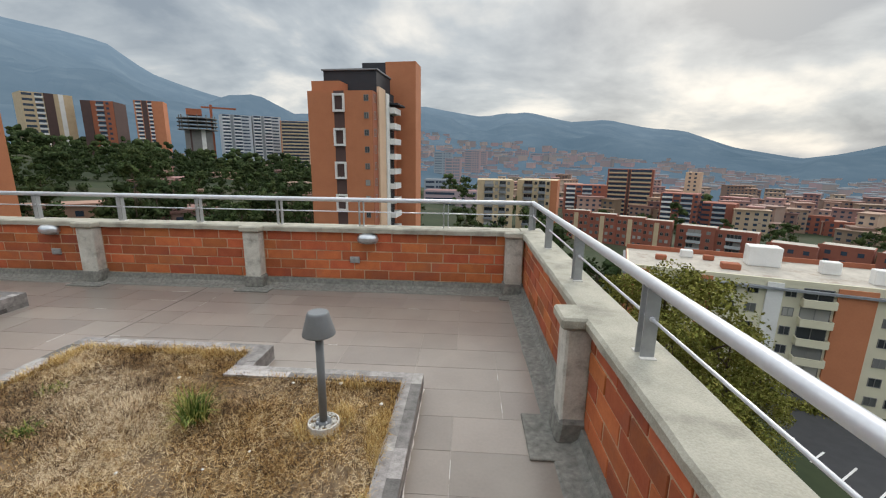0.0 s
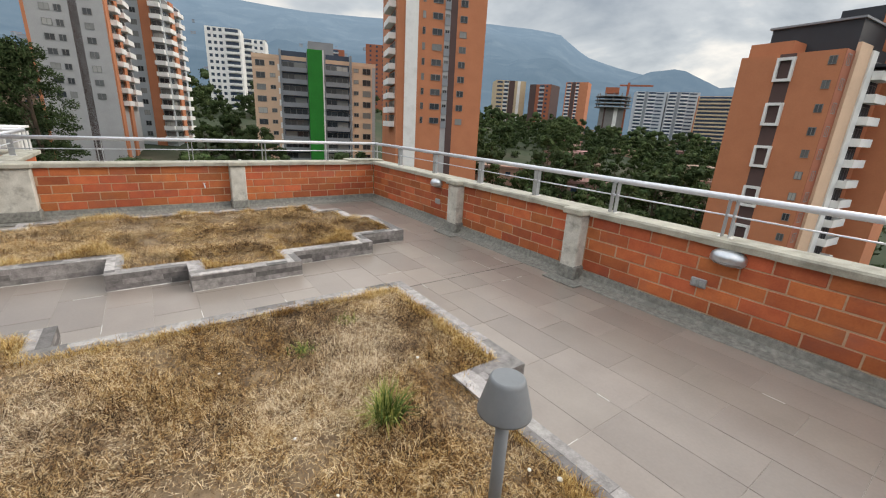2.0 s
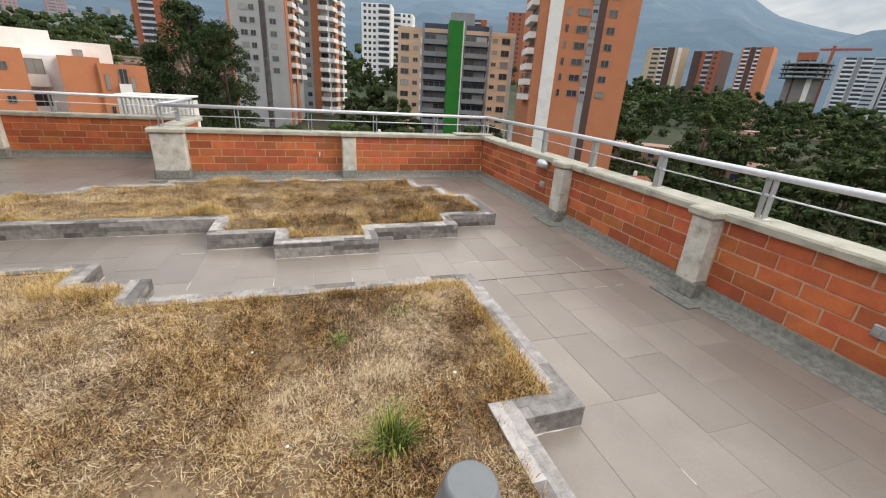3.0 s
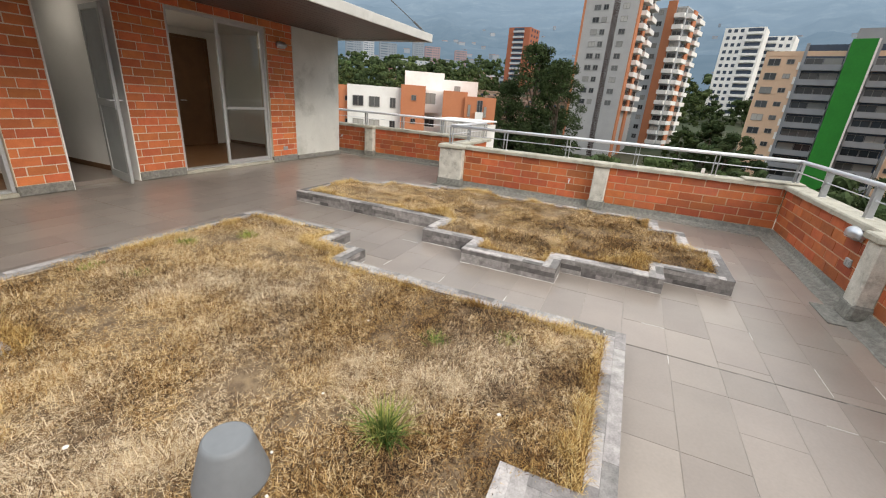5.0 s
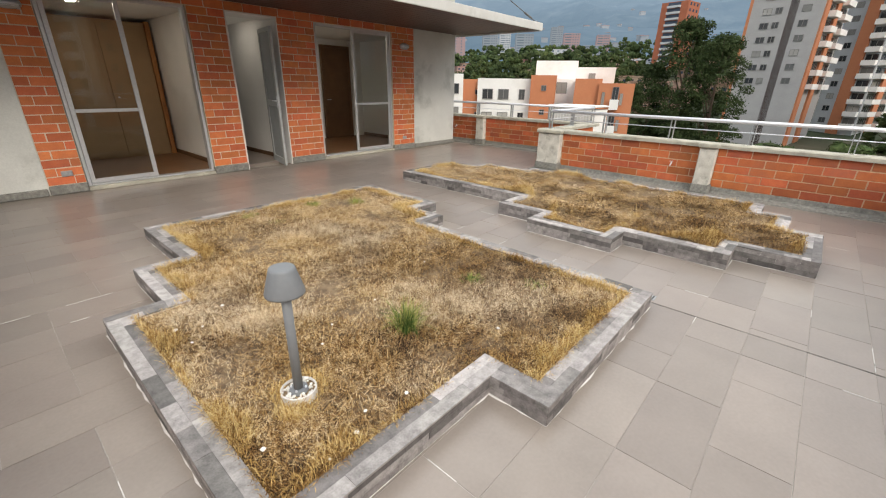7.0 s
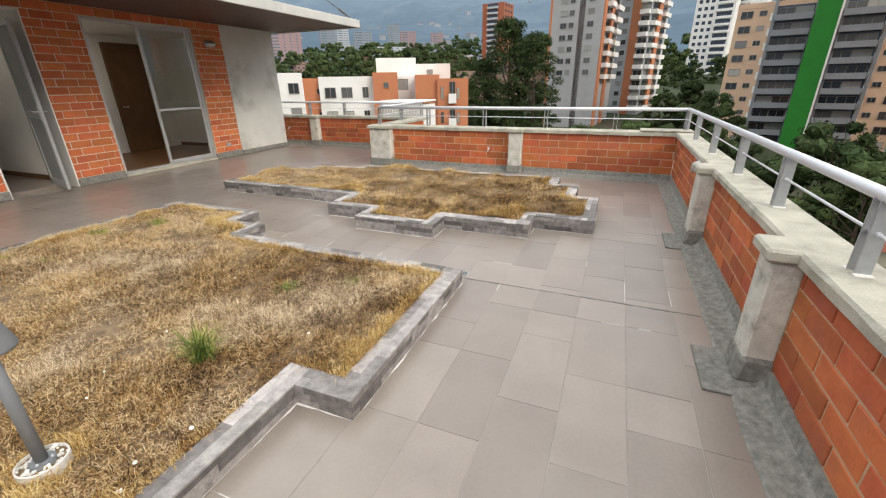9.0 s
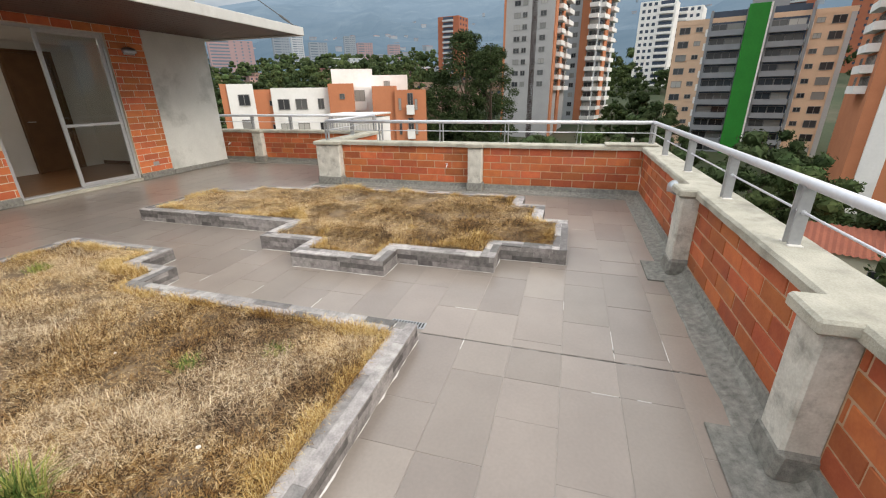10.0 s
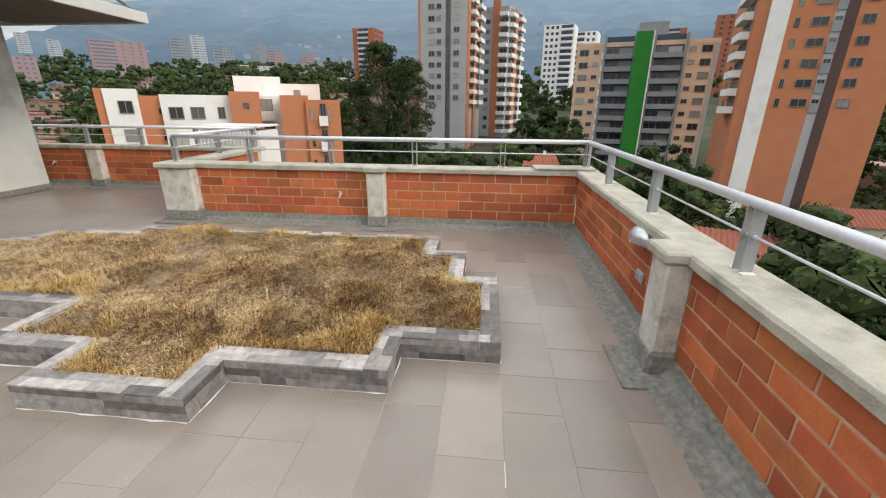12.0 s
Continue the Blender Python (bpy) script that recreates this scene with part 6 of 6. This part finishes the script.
def sliding_door(name, x0, x1, fixed, label):
    """Aluminium frame; fixed = stretch of x covered by the glazed leaf, the rest stands open."""
    d = structure(thing(name, x0, FY - 0.09, 0.055, label, "sliding door"), label, "sliding door")
    w, h = x1 - x0, HEAD - 0.055
    fr = 0.045
    for a, b, z0, z1, nm in ((0, fr, 0, h, "jamb"), (w - fr, w, 0, h, "jamb"), (fr, w - fr, h - fr, h, "head_rail"), (fr, w - fr, 0, 0.03, "sill_rail")):
        part(nm, block(a + 0.002, b - 0.002, -0.06, 0.06, z0 + 0.001, z1 - 0.002, 0.004), M_ALU, d)
    a, b = fixed[0] - x0, fixed[1] - x0
    for p, q, z0, z1, nm in ((a, a + 0.055, 0.03, h - fr, "stile"), (b - 0.055, b, 0.03, h - fr, "stile"), (a + 0.055, b - 0.055, 0.03, 0.095, "bottom_rail"),
                             (a + 0.055, b - 0.055, h - fr - 0.05, h - fr, "leaf_top_rail"), (a + 0.055, b - 0.055, 0.98, 1.03, "mid_rail")):
        part(nm, block(p, q, 0.01, 0.045, z0 + 0.002, z1 - 0.002, 0.004), M_ALU, d)
    for z0, z1 in ((0.095, 0.98), (1.03, h - fr - 0.05)):
        bm = bmesh.new()
        bm.faces.new([bm.verts.new(c) for c in ((b - 0.055, 0.027, z0), (a + 0.055, 0.027, z0), (a + 0.055, 0.027, z1), (b - 0.055, 0.027, z1))])
        g = part("pane", bm, M_GLASS, d, "reflecting glass pane")
        g.visible_shadow = False
    return d


sliding_door("door_1", D1[0] + 0.008, D1[1] - 0.008, (-1.90, D1[1] - 0.055), "aluminium sliding glass door standing half open")
sliding_door("door_2", D2[0] + 0.008, D2[1] - 0.008, (D2[0] + 0.055, -5.72), "aluminium sliding glass door standing half open")


def hinged_door():
    d = thing("door_3", DW[0] + 0.09, FY - 0.42, 0.03, "grey metal door with frosted glass, swung open outwards", "door", rz=0)
    d.matrix_basis = pose(DW[0] + 0.13, FY - 0.44, 0.04, 0, 0, 78)
    structure(d, "grey metal door with frosted glass, swung open outwards", "door")
    W, H = 0.74, 2.28
    for a, b, z0, z1 in ((0, 0.07, 0, H), (W - 0.07, W, 0, H), (0.07, W - 0.07, 0, 0.12), (0.07, W - 0.07, H - 0.07, H), (0.07, W - 0.07, 1.02, 1.12)):
        part("door_rail", block(a, b, -0.02, 0.02, z0 + 0.001, z1 - 0.001, 0.003), M_METALDOOR, d)
    for z0, z1 in ((0.12, 1.02), (1.12, H - 0.07)):
        part("pane", block(0.07, W - 0.07, -0.005, 0.005, z0, z1), M_FROST, d, "frosted glass pane")
    for s in (-1, 1):
        bm = block(W - 0.055, W - 0.02, s * 0.02 - 0.004, s * 0.02 + 0.004, 1.0, 1.2, 0.003)
        tube(bm, (W - 0.037, s * 0.02, 1.12), (W - 0.037, s * 0.065, 1.12), 0.008, seg=8)
        tube(bm, (W - 0.037, s * 0.065, 1.12), (W - 0.16, s * 0.065, 1.12), 0.008, seg=8)
        part("door_handle", bm, M_STEEL, d, "satin steel lever handle")


hinged_door()


def room(name, x0, x1, y1, label):
    """A closed white room behind the facade."""
    y0 = FY - 0.22
    fl = structure(part("floor_" + name, block(x0, x1, y1, y0, -0.02, 0.05), M_PARQ if name != "hall" else M_TILE), label + " floor", "floor")
    structure(part("ceiling_" + name, block(x0, x1, y1, y0, 2.52, 2.62), M_CEIL), "white plaster ceiling", "ceiling")
    for nm, b in (("wall_%s_back" % name, block(x0, x1, y1 - 0.1, y1, 0, 2.62)), ("wall_%s_east" % name, block(x1, x1 + 0.1, y1 - 0.1, y0 - 0.002, 0, 2.62)), ("wall_%s_west" % name, block(x0 - 0.1, x0, y1 - 0.1, y0 - 0.002, 0, 2.62))):
        structure(part(nm, b, M_WHITE), "white plastered inner wall", "wall")
    for nm, b in (("baseboard_%s_east" % name, block(x1 - 0.014, x1 - 0.002, y1 + 0.004, y0 - 0.004, 0.052, 0.13)), ("baseboard_%s_west" % name, block(x0 + 0.002, x0 + 0.014, y1 + 0.004, y0 - 0.004, 0.052, 0.13))):
        structure(part(nm, b, M_DOORW), "brown wooden skirting", "baseboard")


room("bedroom", -2.95, -0.55, -8.2, "brown wooden bedroom")
room("hall", DW[0] - 0.02, DW[1] + 0.02, -7.6, "grey tiled hall")
room("living", -7.95, -4.45, -7.1, "brown wooden living room")
# white reveals of the hall door
for nm, a, b in (("trim_hall_west", DW[0] - 0.0, DW[0] + 0.018), ("trim_hall_east", DW[1] - 0.018, DW[1])):
    structure(part(nm, block(a + 0.001, b - 0.001, FY - 0.5, FY + 0.006, 0.0, HEAD), M_WHITE), "white plastered door reveal", "trim")
structure(part("trim_hall_head", block(DW[0] + 0.02, DW[1] - 0.02, FY - 0.5, FY + 0.006, HEAD - 0.02, HEAD - 0.002), M_WHITE), "white plastered door reveal", "trim")


def inner_door(x, y, rz, label, leaf, w=0.8, h=2.1):
    d = thing("room_door", x, y, 0.05, label, "door", rz=rz)
    part("leaf", block(0.06, w - 0.06, -0.02, 0.02, 0.004, h - 0.06, 0.003), leaf, d)
    for a, b, z0, z1 in ((0, 0.06, 0, h), (w - 0.06, w, 0, h), (0.06, w - 0.06, h - 0.06, h)):
        part("door_frame", block(a, b, -0.03, 0.045, z0, z1, 0.004), M_ORANGEW if leaf is M_TAN else M_DOORW, d)
    bm = bmesh.new()
    tube(bm, (w - 0.1, 0.02, 1.0), (w - 0.1, 0.07, 1.0), 0.01, seg=8)
    tube(bm, (w - 0.1, 0.07, 1.0), (w - 0.2, 0.07, 1.0), 0.008, seg=8)
    part("door_handle", bm, M_STEEL, d)


inner_door(-7.5, -7.05, 0, "dark brown wooden room door, closed", M_DOORW, 0.88, 2.32)


def wardrobe():
    w = thing("wardrobe", -2.90, -6.95, 0.05, "full-height tan wooden wardrobe with an orange end frame", "wardrobe")
    part("carcass", block(0.08, 2.3, -0.6, -0.03, 0, 2.4), M_TAN, w)
    for i in range(3):
        part("door_leaf", block(0.09 + i * 0.735, 0.09 + i * 0.735 + 0.727, -0.028, -0.004, 0.05, 2.36, 0.003), M_TAN, w)
        part("knob", tube(bmesh.new(), (0.74 + i * 0.735, -0.004, 1.1), (0.74 + i * 0.735, 0.03, 1.1), 0.014, seg=10), M_STEEL, w)
    part("end_frame", block(0.0, 0.08, -0.6, 0.03, 0, 2.42, 0.004), M_ORANGEW, w)


wardrobe()
for x, y in ((-1.6, -5.6), (-3.7, -5.6), (-5.6, -5.9)):
    d = thing("downlight", x, y, 2.512, "small round recessed ceiling downlight, lit", "ceiling lamp")
    part("bezel", tube(bmesh.new(), (0, 0, 0.004), (0, 0, 0.012), 0.07, seg=20), M_WHITE, d)
    part("glow_disc", tube(bmesh.new(), (0, 0, -0.002), (0, 0, 0.004), 0.055, seg=20), M_DOWN if x != -3.7 else M_DOWN_DIM, d, "glowing disc")

# ---------------------------------------------------------------- tiles and bricks of the setting
def floor_tiles():
    rnd = random.Random(77)
    TW, TL, JX = 0.2986, 0.60, -3.14
    cache, rest_v, rest_f, tiles = {}, [], [], []
    r0 = int((FY - 2.417) / TW) - 1
    for r in range(r0, 7):
        ya, yb = 2.417 + r * TW, 2.417 + (r + 1) * TW
        ya, yb = max(ya, FY + 0.01), min(yb, NY - 0.03)
        if yb - ya < 0.05:
            continue
        for lo, hi in ((SX + 0.02, JX - 0.005), (JX + 0.005, EX - 0.03)):
            x = lo - rnd.choice((0, 0.3, 0.3)) - (0.0 if lo < JX else 0.0)
            while x < hi:
                w = TL if rnd.random() > 0.12 else TL / 2
                a, b = max(x, lo), min(x + w, hi)
                if b - a > 0.04:
                    tiles.append((a, b, ya, yb))
                x += w
    # tiles wholly under the planters are not needed
    def hidden(t):
        cx, cy = (t[0] + t[1]) / 2, (t[2] + t[3]) / 2
        pts = [(t[0], t[2]), (t[1], t[2]), (t[0], t[3]), (t[1], t[3]), (cx, cy)]
        return any(all(inside([p[0]], [p[1]], poly)[0] for p in pts) for poly in (P1, P2))
    tiles = [t for t in tiles if not hidden(t)]
    tiles.sort(key=lambda t: math.hypot((t[0] + t[1]) / 2 + 1.5, (t[2] + t[3]) / 2 - 2.6))
    for a, b, c, d in tiles[:300]:
        key = (round(b - a, 3), round(d - c, 3))
        if key not in cache:
            u, v = key[0] / 2 - 0.0012, key[1] / 2 - 0.0012
            bm = bmesh.new()
            lo = [bm.verts.new((sx * u, sy * v, -0.008)) for sx, sy in ((-1, -1), (1, -1), (1, 1), (-1, 1))]
            hi = [bm.verts.new((sx * (u - 0.001), sy * (v - 0.001), 0.0)) for sx, sy in ((-1, -1), (1, -1), (1, 1), (-1, 1))]
            bm.faces.new(hi)
            for i in range(4):
                bm.faces.new((lo[i], lo[(i + 1) % 4], hi[(i + 1) % 4], hi[i]))
            cache[key] = mesh_of("tile", bm, M_TILE)
        piece("tile", cache[key], pose((a + b) / 2, (c + d) / 2, rnd.uniform(-0.0008, 0.0004), rnd.uniform(-0.08, 0.08), rnd.uniform(-0.08, 0.08), 0), floor)
    for a, b, c, d in tiles[300:]:
        i = len(rest_v)
        for z, s in ((-0.008, 0.0012), (0.0, 0.0022)):
            rest_v += [(a + s, c + s, z), (b - s, c + s, z), (b - s, d - s, z), (a + s, d - s, z)]
        rest_f += [[i + 4, i + 5, i + 6, i + 7]] + [[i + j, i + (j + 1) % 4, i + 4 + (j + 1) % 4, i + 4 + j] for j in range(4)]
    M_TILE_I = mat("floor_tile_far", (0.285, 0.240, 0.208), (0.232, 0.195, 0.170), 3.0, 0.28, 0.03, rnd=0.12, hue=0.004, spec=0.5, island=True)
    tagged(piece("tile_rest", np_mesh("tile_rest", rest_v, rest_f, M_TILE_I), Matrix(), floor), kind="stuff")
    # white grout left in some of the joints
    for a, b, c, d in rnd.sample(tiles[:170], 48):
        if rnd.random() < 0.5:
            x0 = rnd.uniform(a, b - 0.12); x1 = min(b, x0 + rnd.uniform(0.06, 0.28)); y0, y1 = c - 0.0022, c + 0.0018
        else:
            y0 = rnd.uniform(c, d - 0.1); y1 = min(d, y0 + rnd.uniform(0.05, 0.2)); x0, x1 = a - 0.002, a + 0.002
        if x0 < EX - 0.3 and not any(inside([x0, x1], [y0, y1], q).any() for q in (P1, P2)):
            part("grout_smear", block(x0, x1, y0, y1, -0.003, 0.0012), M_WHITEGROUT, floor, "white grout left in a joint")
    part("expansion_joint", block(JX - 0.0045, JX + 0.0045, -1.0, NY - 0.12, -0.006, -0.0015), M_JOINT, floor, "dark open expansion joint")


def facade_bricks():
    spans = [(D1[1], -0.62), (DW[1], D1[0]), (D2[1], DW[0]), (-7.42, D2[0])]
    # local x runs from east to west as seen from the terrace
    m = pose(-0.62, FY, 0, 0, 0, 180)
    length = 7.42 - 0.62
    openings = [(-b - 0.62, -a - 0.62) for a, b in (D1, DW, D2)]
    brick_rows(wall_facade, length, openings, 0.125, 21, (HEAD - 0.125) / 21, 0.30, -0.0, M_FBRICK, m, seed=31)
    brick_rows(wall_facade, length, [], HEAD, 1, TOP - HEAD, 0.30, 0.0, M_FBRICK, m, seed=32)


floor_tiles()
for wl, ln, pil, sd in WALL_BRICKS:
    brick_rows(wl, ln, [(u - 0.0, u + w) for u, w in pil], PLT, COURSES, PITCH, 0.305, 0.0, M_BRICK, seed=sd)
facade_bricks()
